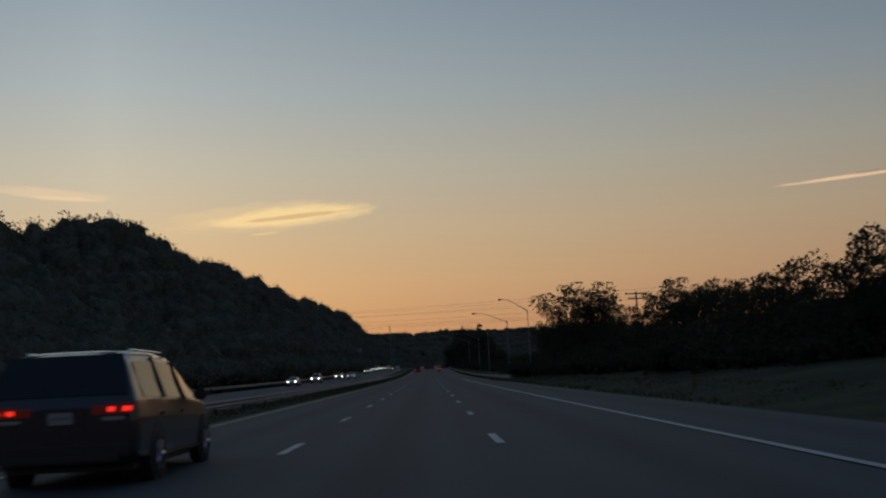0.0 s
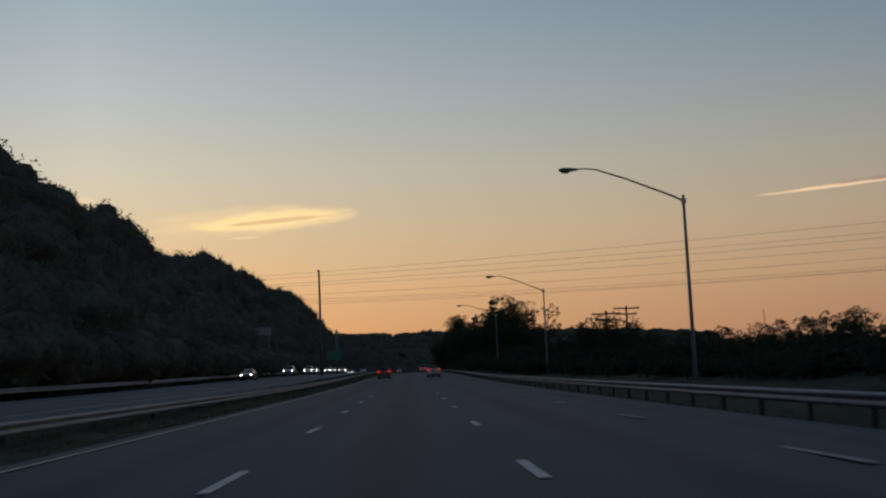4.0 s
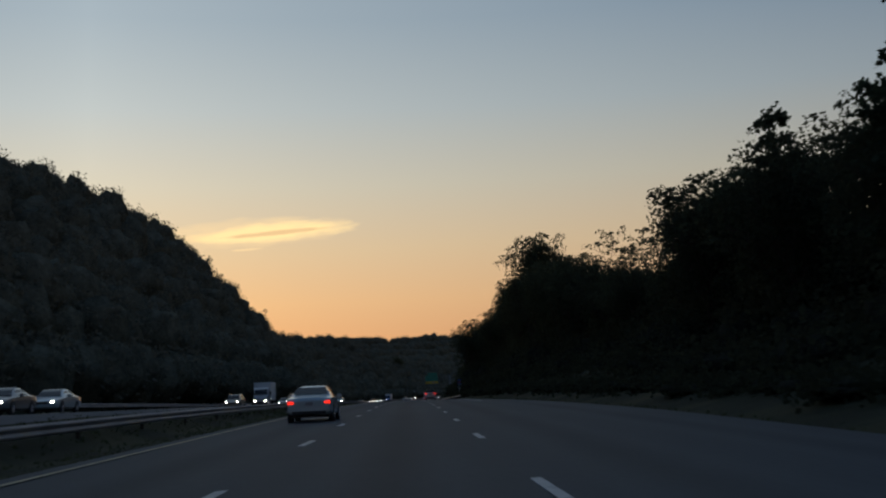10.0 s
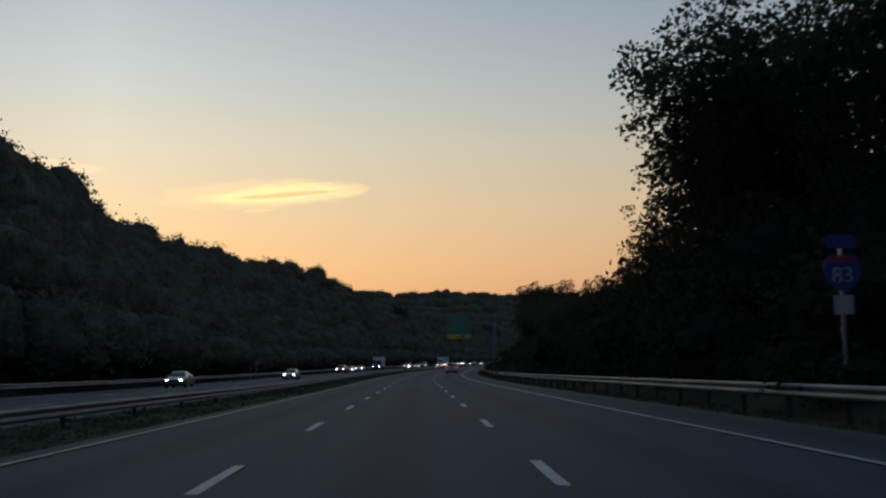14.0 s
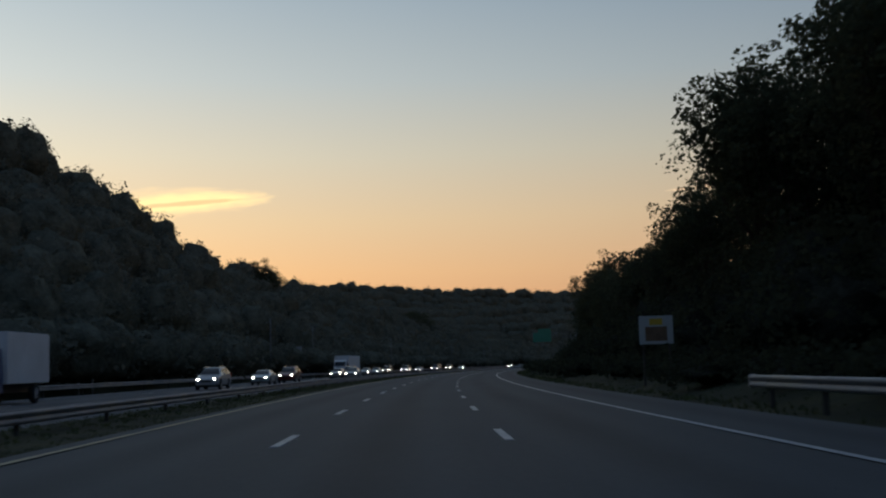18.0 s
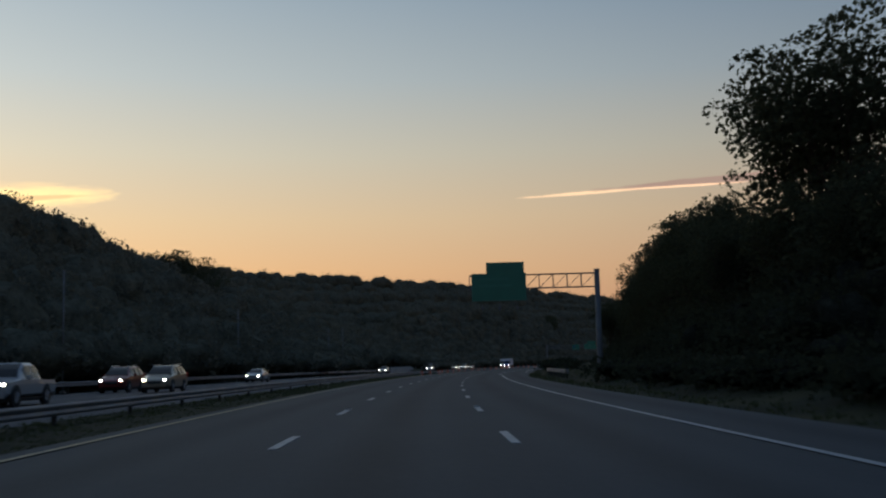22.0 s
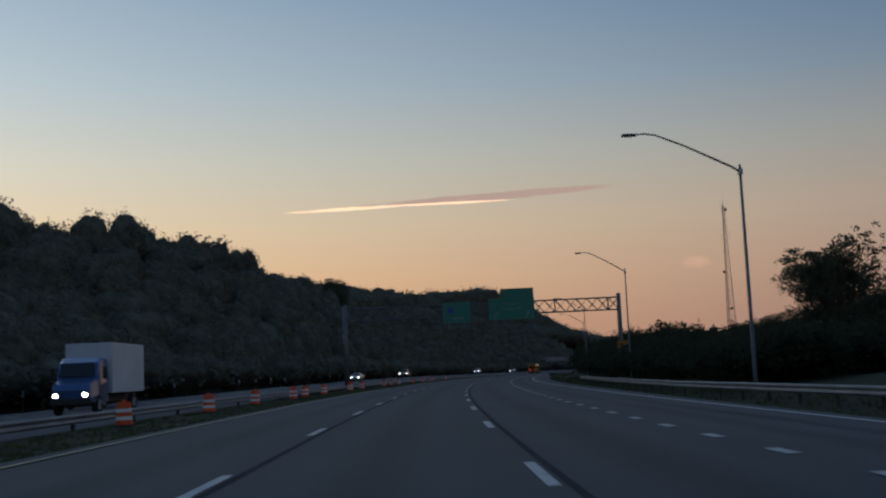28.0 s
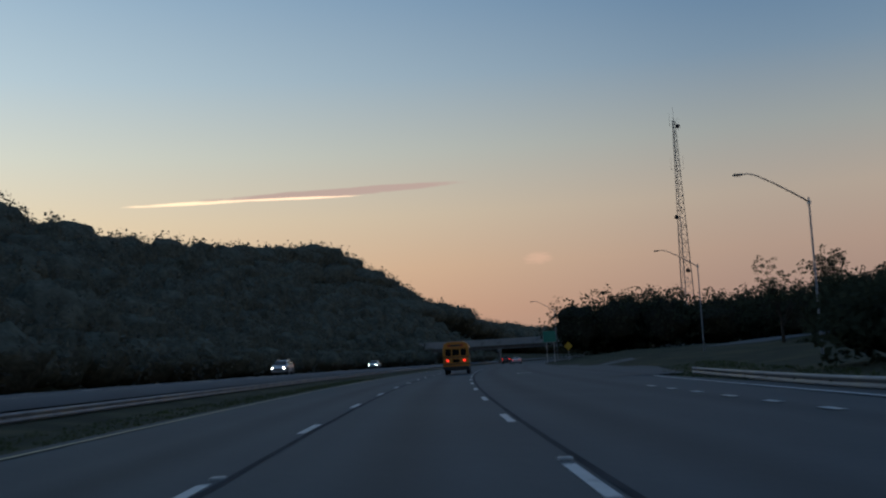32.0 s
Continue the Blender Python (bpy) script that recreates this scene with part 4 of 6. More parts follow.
def grass(name, label, s0, s1, inner, outer, per, seed, tall):
    """Grass in tufts of bent blades along a verge."""
    rng = np.random.default_rng(seed)
    n = int((s1 - s0) * per)
    ss, f = rng.uniform(s0, s1, n), rng.random(n)
    base = np.array([road(s, inner(s) + (outer(s) - inner(s)) * q, ground_z(s, inner(s) + (outer(s) - inner(s)) * q) - 0.02) / K for s, q in zip(ss, f)])
    base = np.repeat(base, 5, axis=0) + rng.normal(0, 1, (n * 5, 3)) * np.array([0.10, 0.10, 0.0])
    h = rng.uniform(0.4, 1.0, n * 5) * tall
    a = rng.uniform(0, 6.283, n * 5)
    side = np.stack([np.cos(a), np.sin(a), a * 0], 1) * 0.035
    lean = rng.normal(0, 0.35, (n * 5, 3)) * h[:, None]
    lean[:, 2] = h
    verts = np.stack([base - side, base + side, base + lean * 0.6 + side * 0.6, base + lean], 1).reshape(-1, 3)
    return tagged(new(name, array_mesh(name, verts, np.arange(n * 20).reshape(-1, 4), M["grass"])), label, "grass", kind="stuff")


grass("median_grass", "short dark grass in the median beside the guardrail", -20, 1990, lambda s: LEFT_EDGE(s) - 0.9, lambda s: -8.2, 7, 23, 0.09)
grass("rail_grass", "taller dark grass under the median guardrail", -20, 1990, lambda s: -8.2, lambda s: -11.2, 9, 25, 0.15)
grass("verge_grass", "dark uncut grass on the verge beyond the shoulder", 30, 2000, lambda s: EDGE_R(s) + 0.15, lambda s: EDGE_R(s) + 5.0, 9, 29, 0.2)

# ---- road furniture ----
def guardrail(s0, s1, off, label, double=False, low=lambda s: 0.0):
    """A W-beam guardrail on posts, standing along the road."""
    f = off if callable(off) else (lambda s: off)
    mid = (s0 + s1) / 2
    t = thing("guardrail", label, "guardrail", "guardrails")
    for side in ((1, -1) if double else (1,)):
        prof = [(0.0, 0.42), (0.06, 0.46), (0.06, 0.53), (0.0, 0.57), (0.0, 0.61), (0.06, 0.65), (0.06, 0.72), (0.0, 0.76)]
        sgn = -1 if f(mid) > 0 else 1
        beam = new("beam", strip("beam", s0, s1, [((lambda s, d=d: f(s) + (d + 0.09) * side * sgn), (lambda s, z=z: z + low(s))) for d, z in prof], 5.0, M["rail"]))
        beam.parent = t
    me = None
    s = s0 + 0.4
    n = 0
    while s < s1 and n < 300:
        if me is None:
            bm = boxed(-0.06, 0.06, -0.05, 0.05, -0.35, 0.70, bevel=0.01)
            box(bm, -0.10, 0.10, -0.04, 0.04, 0.46, 0.72)
            ob = part("post", bm, M["wood"], t)
            me = ob.data
        else:
            ob = new("post", me)
            ob.parent = t
        ob.matrix_basis = at(s, f(s), low(s))
        s += 3.81 if s1 - s0 < 900 else 7.62
        n += 1
    for s, d in ((s0, -1), (s1, 1)):
        end = part("end_piece", boxed(-0.05, 0.09, -0.25, 0.25, 0.40, 0.78, bevel=0.03), M["rail"], t, "rounded steel end piece")
        end.matrix_basis = at(s + d * 0.2, f(s), low(s))
    return t


LEFT_RAIL = pieces([(-60, -9.3), (700, -9.3), (1100, -9.4), (1450, -10.0), (1560, -10.7), (1669, -11.9), (1730, -12.5), (1800, -13.1), (2250, -13.6)])
guardrail(-40, 2250, LEFT_RAIL, "long weathered steel guardrail along the grassy median", True, pieces([(-60, -0.32), (330, -0.25), (480, -0.08), (600, -0.08), (680, -0.32), (1380, -0.32), (1460, -0.40), (1720, -0.38), (2300, -0.34)]))
guardrail(-40, 1503, -25.4, "steel guardrail at the foot of the wooded hill", False, FAR_Z)
RAIL_R = pieces([(130, 10.2), (640, 10.2), (780, 9.6), (1050, 9.6)])
guardrail(132, 575, RAIL_R, "steel guardrail on posts beside the widened shoulder", False, lambda s: -0.34)
guardrail(772, 1052, RAIL_R, "weathered steel guardrail along the paved shoulder")
guardrail(1350, 1388, pieces([(1350, 10.3), (1388, 10.9)]), "pale guardrail in front of the sign support")
guardrail(1655, 1766, pieces([(1655, 14.8), (1690, 14.0), (1790, 15.0)]), "bright steel guardrail bending away from the ramp", False, lambda s: -0.48)
guardrail(1868, 1924, pieces([(1868, 11.3), (1900, 11.3), (1924, 13.0)]), "low guardrail at the ramp gore", False, lambda s: -0.46)

# painted lane dashes
PHASE = pieces([(0, 6.8), (19, 7.4), (71, 10.4), (136, 13.8), (305, 12.6), (357, 15.4), (420, 18.2), (472, 21.3), (521, 21.0), (574, 25.2), (636, 26.6), (688, 30.1), (748, 28.9), (796, 27.5), (981, 29.8), (1041, 29.8),
                (1100, 27.1), (1160, 26.5), (1221, 26.0), (1281, 25.5), (1343, 26.1), (1406, 28.4), (1465, 26.9), (1642, 33.0), (1712, 29.8), (1757, 26.3), (1832, 27.2), (1885, 26.0), (2200, 26.0)])


def flat_piece(x, y0, y1, z=0.0):
    bm = bmesh.new()
    vs = [bm.verts.new(p) for p in ((-x, y0, z), (x, y0, z), (x, y1, z), (-x, y1, z))]
    lo = [bm.verts.new(v.co - Vector((0, 0, 0.012))) for v in vs]
    bm.faces.new(vs)
    for i in range(4):
        bm.faces.new((vs[i], lo[i], lo[(i + 1) % 4], vs[(i + 1) % 4]))
    return bm


def dash_row(parent, off, s0, s1, pitch, length, name="lane_dash", phase=None, width=0.075, mat="paint", rise=None):
    f = off if callable(off) else (lambda s: off)
    me, k = None, int(s0 / pitch)
    while k * pitch < s1:
        s = k * pitch
        s = s + (phase(s + 15.0) if phase else 0.0)
        if me is None:
            ob = part(name, flat_piece(width, -length / 2, length / 2), M[mat], parent)
            me = ob.data
        else:
            ob = new(name, me)
            ob.parent = parent
        ob.matrix_basis = at(s, f(s), 0.026 + (rise(s) if rise else 0.0))
        k += 1


dash_row(pavement, lambda s: LANE(s) - HALF(s), -12, 1990, 12.192, 3.05, phase=PHASE)
dash_row(pavement, lambda s: LANE(s) + HALF(s), -12, 1990, 12.192, 3.05, phase=PHASE)
AUX = pieces([(1400, 5.45), (1650, 5.4), (1760, 6.15), (1890, 7.6), (1960, 8.4)])
dash_row(pavement, 5.45, 180, 500, 12.192, 3.05, "aux_lane_dash", PHASE, mat="paint_faint")
dash_row(pavement, AUX, 1404, 1908, 3.66, 0.95, "exit_lane_dash", width=0.1)
for o in (-15.2, -18.9):
    dash_row(far_road, (lambda s, o=o: o + FAR(s)), 130, 2000, 24.384, 3.05, "opposite_lane_dash", rise=FAR_Z)
me = None
for k in range(26):
    s = 20 + k * 73.15
    for side in (1, -1):
        o = LANE(s) + side * HALF(s)
        if me is None:
            ob = part("reflector_marker", boxed(-0.09, 0.09, -0.06, 0.06, -0.01, 0.03, bevel=0.012), M["sign_white"], pavement)
            me = ob.data
        else:
            ob = new("reflector_marker", me)
            ob.parent = pavement
        ob.matrix_basis = at(s + PHASE(s) + 6.1, o, 0.02)


def lamp_model(cobra=True):
    t = thing("street_lamp", "tall dull steel highway lamp with a long curved arm" if cobra else "slim grey highway lamp with a bowed arm and flat head", "street lamp", "highway lamps")
    part("pole", tubed([(0, 0, -0.3), (0, 0, 0.4), (0, 0, 10.7)], [0.14, 0.125, 0.075], 10), M["pole"], t, smooth=True)
    part("base_plate", boxed(-0.22, 0.22, -0.22, 0.22, -0.12, 0.06, bevel=0.02), M["concrete"], t)
    part("arm", tubed([(0, 0, 10.35), (-0.5, 0, 10.62), (-3.2, 0, 11.75), (-4.9, 0, 12.35), (-5.6, 0, 12.45), (-6.1, 0, 12.42)], [0.06, 0.06, 0.05, 0.045, 0.04, 0.035], 8), M["pole"], t, smooth=True)
    part("arm_clamp", boxed(-0.13, 0.13, -0.13, 0.13, 10.2, 10.5, bevel=0.02), M["steel"], t)
    if cobra:
        bm = bmesh.new()
        secs = []
        for x, w, h, dz in ((-5.95, 0.05, 0.05, 0), (-6.2, 0.11, 0.09, 0), (-6.6, 0.19, 0.15, -0.02), (-6.9, 0.19, 0.15, -0.03), (-7.08, 0.08, 0.07, 0)):
            secs.append([(x, math.cos(a) * w, 12.42 + dz + math.sin(a) * h) for a in [i * math.pi / 5 for i in range(10)]])
        head = part("lamp_head", loft(bm, secs), M["pole"], t, "drop-shaped lamp head", smooth=True)
        part("glass", boxed(-6.92, -6.5, -0.13, 0.13, 12.22, 12.30, bevel=0.03), M["lens"], head, "unlit glass refractor")
    else:
        head = part("lamp_head", boxed(-6.95, -6.05, -0.17, 0.17, 12.36, 12.47, bevel=0.03), M["pole"], t, "flat rectangular lamp head")
        part("glass", boxed(-6.8, -6.3, -0.12, 0.12, 12.335, 12.36), M["lens"], head, "unlit flat lens")
    return t


lamp_a = lamp_model(True)
lamp_b = lamp_model(False)
lamp_a.matrix_basis = at(222, 16.6)
for s, o in ((293, 16.4), (367, 17.2), (434, 16.4)):
    copy_thing(lamp_a, at(s, o))
copy_thing(lamp_a, at(155, 14.8, 0.0, 4, 0.88) @ Matrix.Diagonal((0.66, 1, 1, 1)))
lamp_b.matrix_basis = at(1687, 17.2, 0.0, 0, 1.09) @ Matrix.Diagonal((0.82, 1, 1, 1))
for s, o, k in ((1741, 18.1, 0.95), (1796, 17.4, 0.87), (1863, 19.1, 0.935), (1936, 23.2, 0.86), (1998, 28.0, 0.94), (2078, 12.8, 0.86)):
    copy_thing(lamp_b, at(s, o, 0.0, 0, k) @ Matrix.Diagonal((0.84, 1, 1, 1)))

# the tall bare post in the median, the roadside posts of the far side
t = tagged(thing("tall_post", "tall slim bare steel post in the median", "post"))
part("pole", tubed([(0, 0, -0.3), (0, 0, 16.6)], [0.2, 0.15], 12), M["pole"], t, smooth=True)
part("bracket", boxed(-0.35, 0.12, -0.08, 0.08, 16.55, 16.75, bevel=0.02), M["pole"], t)
part("box", boxed(-0.14, 0.16, -0.24, -0.1, 15.9, 16.3, bevel=0.02), M["pole"], t, "small camera box near the top")
t.matrix_basis = at(400.5, -13.2, 0.4)
slim = thing("slim_pole", "slim grey pole in front of the wooded slope", "pole", "poles by the far carriageway")
part("pole", tubed([(0, 0, -0.3), (0, 0, 9.0)], [0.09, 0.06], 8), M["pole"], slim, smooth=True)
part("foot", boxed(-0.18, 0.18, -0.18, 0.18, -0.1, 0.12, bevel=0.02), M["concrete"], slim)
slim.matrix_basis = at(560, -27.2)
for s in (1090, 1182, 1214, 1301, 1343.5, 1400, 1463, 1476.5):
    copy_thing(slim, at(s, -27.2))


def sign_face(t, x0, x1, z0, z1, mat, name="panel", label="", parent=None, y=0.0, border=True):
    p = part(name, boxed(x0, x1, y, y + 0.05, z0, z1, bevel=0.012), mat, parent or t, label)
    if border:
        b = 0.05
        bm = bmesh.new()
        for a in ((x0 + b, x1 - b, z0 + b, z0 + b + 0.035), (x0 + b, x1 - b, z1 - b - 0.035, z1 - b), (x0 + b, x0 + b + 0.035, z0 + b + 0.035, z1 - b - 0.035), (x1 - b - 0.035, x1 - b, z0 + b + 0.035, z1 - b - 0.035)):
            box(bm, a[0], a[1], y - 0.004, y - 0.001, a[2], a[3])
        part("border", bm, M["dim_white"], p, "thin white border line")
    return p


def words(text, x, z, size, mat, parent, y=-0.004, align="CENTER", name="lettering"):
    cu = bpy.data.curves.new(name, "FONT")
    cu.body, cu.size, cu.align_x, cu.extrude = text, size * K * 1.35, align, 0.001
    tmp = bpy.data.objects.new(name, cu)
    scene.collection.objects.link(tmp)
    me = bpy.data.meshes.new_from_object(tmp.evaluated_get(bpy.context.evaluated_depsgraph_get()))
    bpy.data.objects.remove(tmp)
    me.transform(Matrix.Translation(Vector((x, y, z)) * K) @ pose(0, 0, 0, 90))
    ob = new(name, finish(me, mat))
    ob.parent = parent
    return ob


M["dim_white"] = material("aged_white_legend", (0.10, 0.24, 0.20), rough=0.5, vary=0.2, scale=0.4, bump=0.0)


def truss(t, x0, x1, z0, z1, depth=0.9, bays=8, r=0.06, crossed=True):
    """A box truss along x: four chords, uprights and diagonals."""
    bm = bmesh.new()
    for z in (z0, z1):
        for y in (0.45, 0.45 + depth):
            tube(bm, [(x0, y, z), (x1, y, z)], r, 6)
    tr = part("truss", bm, M["pole"], t, "steel truss chords")
    step = (x1 - x0) / bays
    for i in range(bays):
        a, b = x0 + i * step, x0 + (i + 1) * step
        for y in (0.45, 0.45 + depth):
            part("diagonal", tubed([(a, y, z0), (b, y, z1)], r * 0.5, 5), M["pole"], tr)
            if crossed:
                part("diagonal", tubed([(a, y + 0.03, z1), (b, y + 0.03, z0)], r * 0.5, 5), M["pole"], tr)
            if not crossed or i % 5 == 0:
                part("upright", tubed([(a, y, z0), (a, y, z1)], r * 0.7, 5), M["pole"], tr)
        for z in (z0, z1):
            part("cross_tie", tubed([(a, 0.45, z), (b, 0.45 + depth, z)], r * 0.4, 4), M["pole"], tr)
    return tr


def sign_lights(t, xs, z):
    for x in xs:
        part("light_bracket", boxed(x - 0.04, x + 0.04, -0.95, 0.3, z + 0.02, z + 0.09), M["pole"], t)
        part("bracket_drop", boxed(x - 0.04, x + 0.04, 0.2, 0.28, z + 0.02, z + 0.6), M["pole"], t)
        lamp = part("sign_light", boxed(x - 0.17, x + 0.17, -1.12, -0.84, z - 0.22, z + 0.1, bevel=0.05), M["pole"], t, "sign floodlight, unlit")
        part("light_cone", tubed([(x, -0.98, z - 0.2), (x, -0.98, z - 0.42)], [0.12, 0.04], 8), M["pole"], lamp)


def cantilever_sign(s, x0, x1, z0, z1, rx0, rx1, rz, post, post_top, label, yellow=False, lights=()):
    t = thing("overhead_sign", label, "road sign", "overhead signs")
    if yellow:
        p = sign_face(t, x0, x1, z0 + 0.9, z1, M["sign_green"], "main_panel", "green sign panel")
        sign_face(t, x0, x1, z0, z0 + 0.88, M["sign_yellow"], "exit_only_panel", "yellow band under the green panel", border=False)
        part("small_shield", boxed(x0 + 2.9, x0 + 3.5, -0.012, -0.002, z0 + 0.2, z0 + 0.75, bevel=0.004), M["sign_blue"], p, "small blue shield")
    else:
        p = sign_face(t, x0, x1, z0, z1, M["sign_green"], "main_panel", "green sign panel")
    sign_face(t, rx0, rx1, z1 - 0.3, rz, M["sign_green"], "exit_tab_panel", "raised green tab panel", y=-0.006, border=False)
    for z, w in ((z1 - 0.75, 0.7), (z1 - 1.5, 0.8)):
        part("legend_bar", boxed(x0 + 0.8, x0 + 0.8 + (x1 - x0 - 1.4) * w, -0.006, -0.001, z, z + 0.26), M["faint"], p, "faded legend, unreadable")
    part("post", tubed([(post, 0.9, -0.4), (post, 0.9, 0.3), (post, 0.9, post_top)], [0.36, 0.33, 0.29], 14), M["pole"], t, "thick round steel post", smooth=True)
    part("footing", tubed([(post, 0.9, -0.5), (post, 0.9, 0.15)], [0.6, 0.6], 14), M["concrete"], t)
    part("cap", tubed([(post, 0.9, post_top), (post, 0.9, post_top + 0.12)], [0.36, 0.30], 14), M["pole"], t)
    zt = (z0 + z1) / 2
    truss(t, x0 - 0.25, post - 0.2, zt - 0.15, zt + 1.35, 0.9, 9, 0.055, False)
    sign_lights(t, lights, z0 - 0.75)
    for x in (x0 + 0.6, (x0 + x1) / 2, x1 - 0.6):
        part("stiffener", boxed(x - 0.05, x + 0.05, 0.06, 0.44, z0 + 0.1, z1 - 0.1), M["sign_back"], t)
    t.matrix_basis = at(s, 0)
    return t


M["faint"] = material("faded_legend", (0.02, 0.19, 0.14), rough=0.5, vary=0.2, scale=0.4, bump=0.0)
cantilever_sign(1012, 1.95, 6.95, 6.75, 10.05, 3.0, 6.8, 11.15, 11.8, 9.9, "green overhead sign with a yellow lower band on a cantilever truss", True, (2.75, 5.8))
cantilever_sign(1384, 2.65, 8.65, 8.2, 11.25, 4.3, 8.45, 12.45, 16.5, 11.4, "large green overhead sign on a cantilever truss and round post", False, (3.8, 5.7, 7.6))

# the gantry across the near carriageway
t = thing("sign_gantry", "steel sign gantry spanning the carriageway with two green signs", "sign gantry")
for x, sgn in ((-13.0, -1), (18.7, 1)):
    for y in (0.5, 1.3):
        part("post", tubed([(x, y, -0.3), (x, y, 9.9)], [0.24, 0.2], 12), M["pole"], t, "round steel gantry post", smooth=True)
    bm = bmesh.new()
    for k in range(5):
        tube(bm, [(x, 0.5, 1.2 + k * 1.7), (x, 1.3, 2.9 + k * 1.7)], 0.05, 6)
    part("post_bracing", bm, M["pole"], t)
    part("footing", boxed(x - 0.6, x + 0.6, 0.1, 1.7, -0.4, 0.25, bevel=0.04), M["concrete"], t)
truss(t, -13.0, 18.7, 8.05, 9.45, 0.9, 26, 0.07)
p1 = sign_face(t, -1.55, 1.6, 7.25, 9.65, M["sign_green"], "sign_panel", "smaller green sign panel")
part("route_shield", boxed(-0.95, -0.3, -0.012, -0.002, 8.4, 9.1, bevel=0.01), M["sign_blue"], p1, "small blue route shield")
part("legend_bar", boxed(-0.5, 0.9, -0.006, -0.001, 7.65, 7.95), M["dim_white"], p1, "faint legend, unreadable")
p2 = sign_face(t, 3.75, 9.0, 7.4, 9.85, M["sign_green"], "sign_panel", "large green sign panel")
sign_face(t, 5.2, 8.95, 9.55, 10.95, M["sign_green"], "exit_tab_panel", "raised green exit tab", y=-0.006, border=False)
words("Warren Rd", 6.35, 9.05, 0.34, M["dim_white"], p2)
words("Cockeysville", 6.35, 8.5, 0.36, M["dim_white"], p2)


def arrow(x, z, parent):
    bm = bmesh.new()
    pts = [(-0.32, -0.40), (-0.18, -0.48), (0.10, 0.0), (0.22, -0.08), (0.26, 0.40), (-0.16, 0.16), (-0.04, 0.08)]
    f = [bm.verts.new((x + a, -0.006, z + b)) for a, b in pts]
    bm.faces.new(f)
    part("arrow", bm, M["dim_white"], parent, "pale slanted exit arrow")


arrow(4.6, 8.0, p2)
arrow(8.2, 8.0, p2)
for xs in ((-0.9, 0.9), (4.3, 6.35, 8.4)):
    zz = 6.7
    part("walkway_bar", boxed(xs[0] - 0.7, xs[-1] + 0.7, -1.0, -0.88, zz, zz + 0.1, bevel=0.01), M["pole"], t)
    for x in xs:
        part("bracket_drop", boxed(x - 0.05, x + 0.05, -0.5, 0.4, zz + 0.02, zz + 0.75), M["pole"], t)
        part("sign_light", boxed(x - 0.2, x + 0.2, -1.1, -0.72, zz - 0.2, zz + 0.12, bevel=0.05), M["pole"], t, "sign floodlight, unlit")
t.matrix_basis = at(1755.5, 0.25, -0.3)

# the yellow sign on the gantry's post, the shield, the diamond and the small signs
t = thing("warning_sign", "yellow square advisory sign on the gantry post", "road sign")
part("panel", boxed(-0.62, 0.62, -0.03, 0.0, 2.6, 4.1, bevel=0.01), M["sign_orange"], t)
part("bar", boxed(-0.25, 0.25, -0.036, -0.031, 3.2, 3.6), M["pole"], t, "dark unreadable figure")
part("back_strap", boxed(-0.1, 0.1, 0.0, 0.30, 3.0, 3.7), M["steel"], t)
t.matrix_basis = at(1755.0, 19.0)

t = thing("route_sign", "blue and red route shield on a steel post, number 83", "road sign")
part("post", boxed(-0.05, 0.05, 0.03, 0.10, -0.4, 4.4), M["steel"], t)
part("direction_plate", boxed(-0.38, 0.38, -0.02, 0.0, 4.15, 4.5, bevel=0.01), M["sign_blue"], t, "small blue plate above")
bm = bmesh.new()
shape = [(-0.42, 0.36), (-0.25, 0.46), (0.0, 0.40), (0.25, 0.46), (0.42, 0.36), (0.48, 0.02), (0.38, -0.28), (0.0, -0.52), (-0.38, -0.28), (-0.48, 0.02)]
front, rear = [bm.verts.new((a, -0.02, 3.55 + b)) for a, b in shape], [bm.verts.new((a, 0.0, 3.55 + b)) for a, b in shape]
bm.faces.new(front)
bm.faces.new(rear[::-1])
for i in range(len(shape)):
    bm.faces.new((front[i], rear[i], rear[(i + 1) % len(shape)], front[(i + 1) % len(shape)]))
sh = part("shield", bm, M["sign_blue"], t, "blue interstate shield")
part("red_crown", boxed(-0.36, 0.36, -0.028, -0.022, 3.80, 3.93), M["sign_red"], sh, "red band across the top")
words("83", 0.0, 3.28, 0.42, M["sign_white"], sh, y=-0.03)
part("arrow_plate", boxed(-0.26, 0.26, -0.02, 0.0, 2.45, 2.95, bevel=0.01), M["sign_white"], t, "small white plate below")
t.matrix_basis = at(811, 11.3)

t = thing("roadside_sign", "small pale picture sign on two posts beside the guardrail", "road sign")
for x in (-0.6, 0.6):
    part("post", boxed(x - 0.05, x + 0.05, 0.04, 0.12, -0.4, 3.3), M["wood"], t)
sp = part("panel", boxed(-0.78, 0.78, 0.0, 0.035, 1.95, 3.25, bevel=0.01), M["sign_white"], t, "pale panel")
part("picture_field", boxed(-0.5, 0.5, -0.008, -0.002, 2.1, 2.75), M["brown"] if "brown" in M else M["wood"], sp, "brown picture field")
part("emblem", boxed(-0.3, 0.3, -0.009, -0.002, 2.82, 3.12), M["sign_yellow"], sp, "yellow emblem shape")
t.matrix_basis = at(1073, 11.2)

t = thing("diamond_sign", "yellow diamond warning sign on a post", "road sign")
part("post", boxed(-0.05, 0.05, 0.0, 0.08, -0.3, 3.2), M["steel"], t)
bm = bmesh.new()
vs = [bm.verts.new((a, -0.02, 3.0 + b)) for a, b in ((0, -0.85), (0.85, 0), (0, 0.85), (-0.85, 0))]
bm.faces.new(vs)
bmesh.ops.solidify(bm, geom=bm.faces[:], thickness=0.02)
part("panel", bm, M["sign_yellow"], t)
t.matrix_basis = at(2085, 15.0)

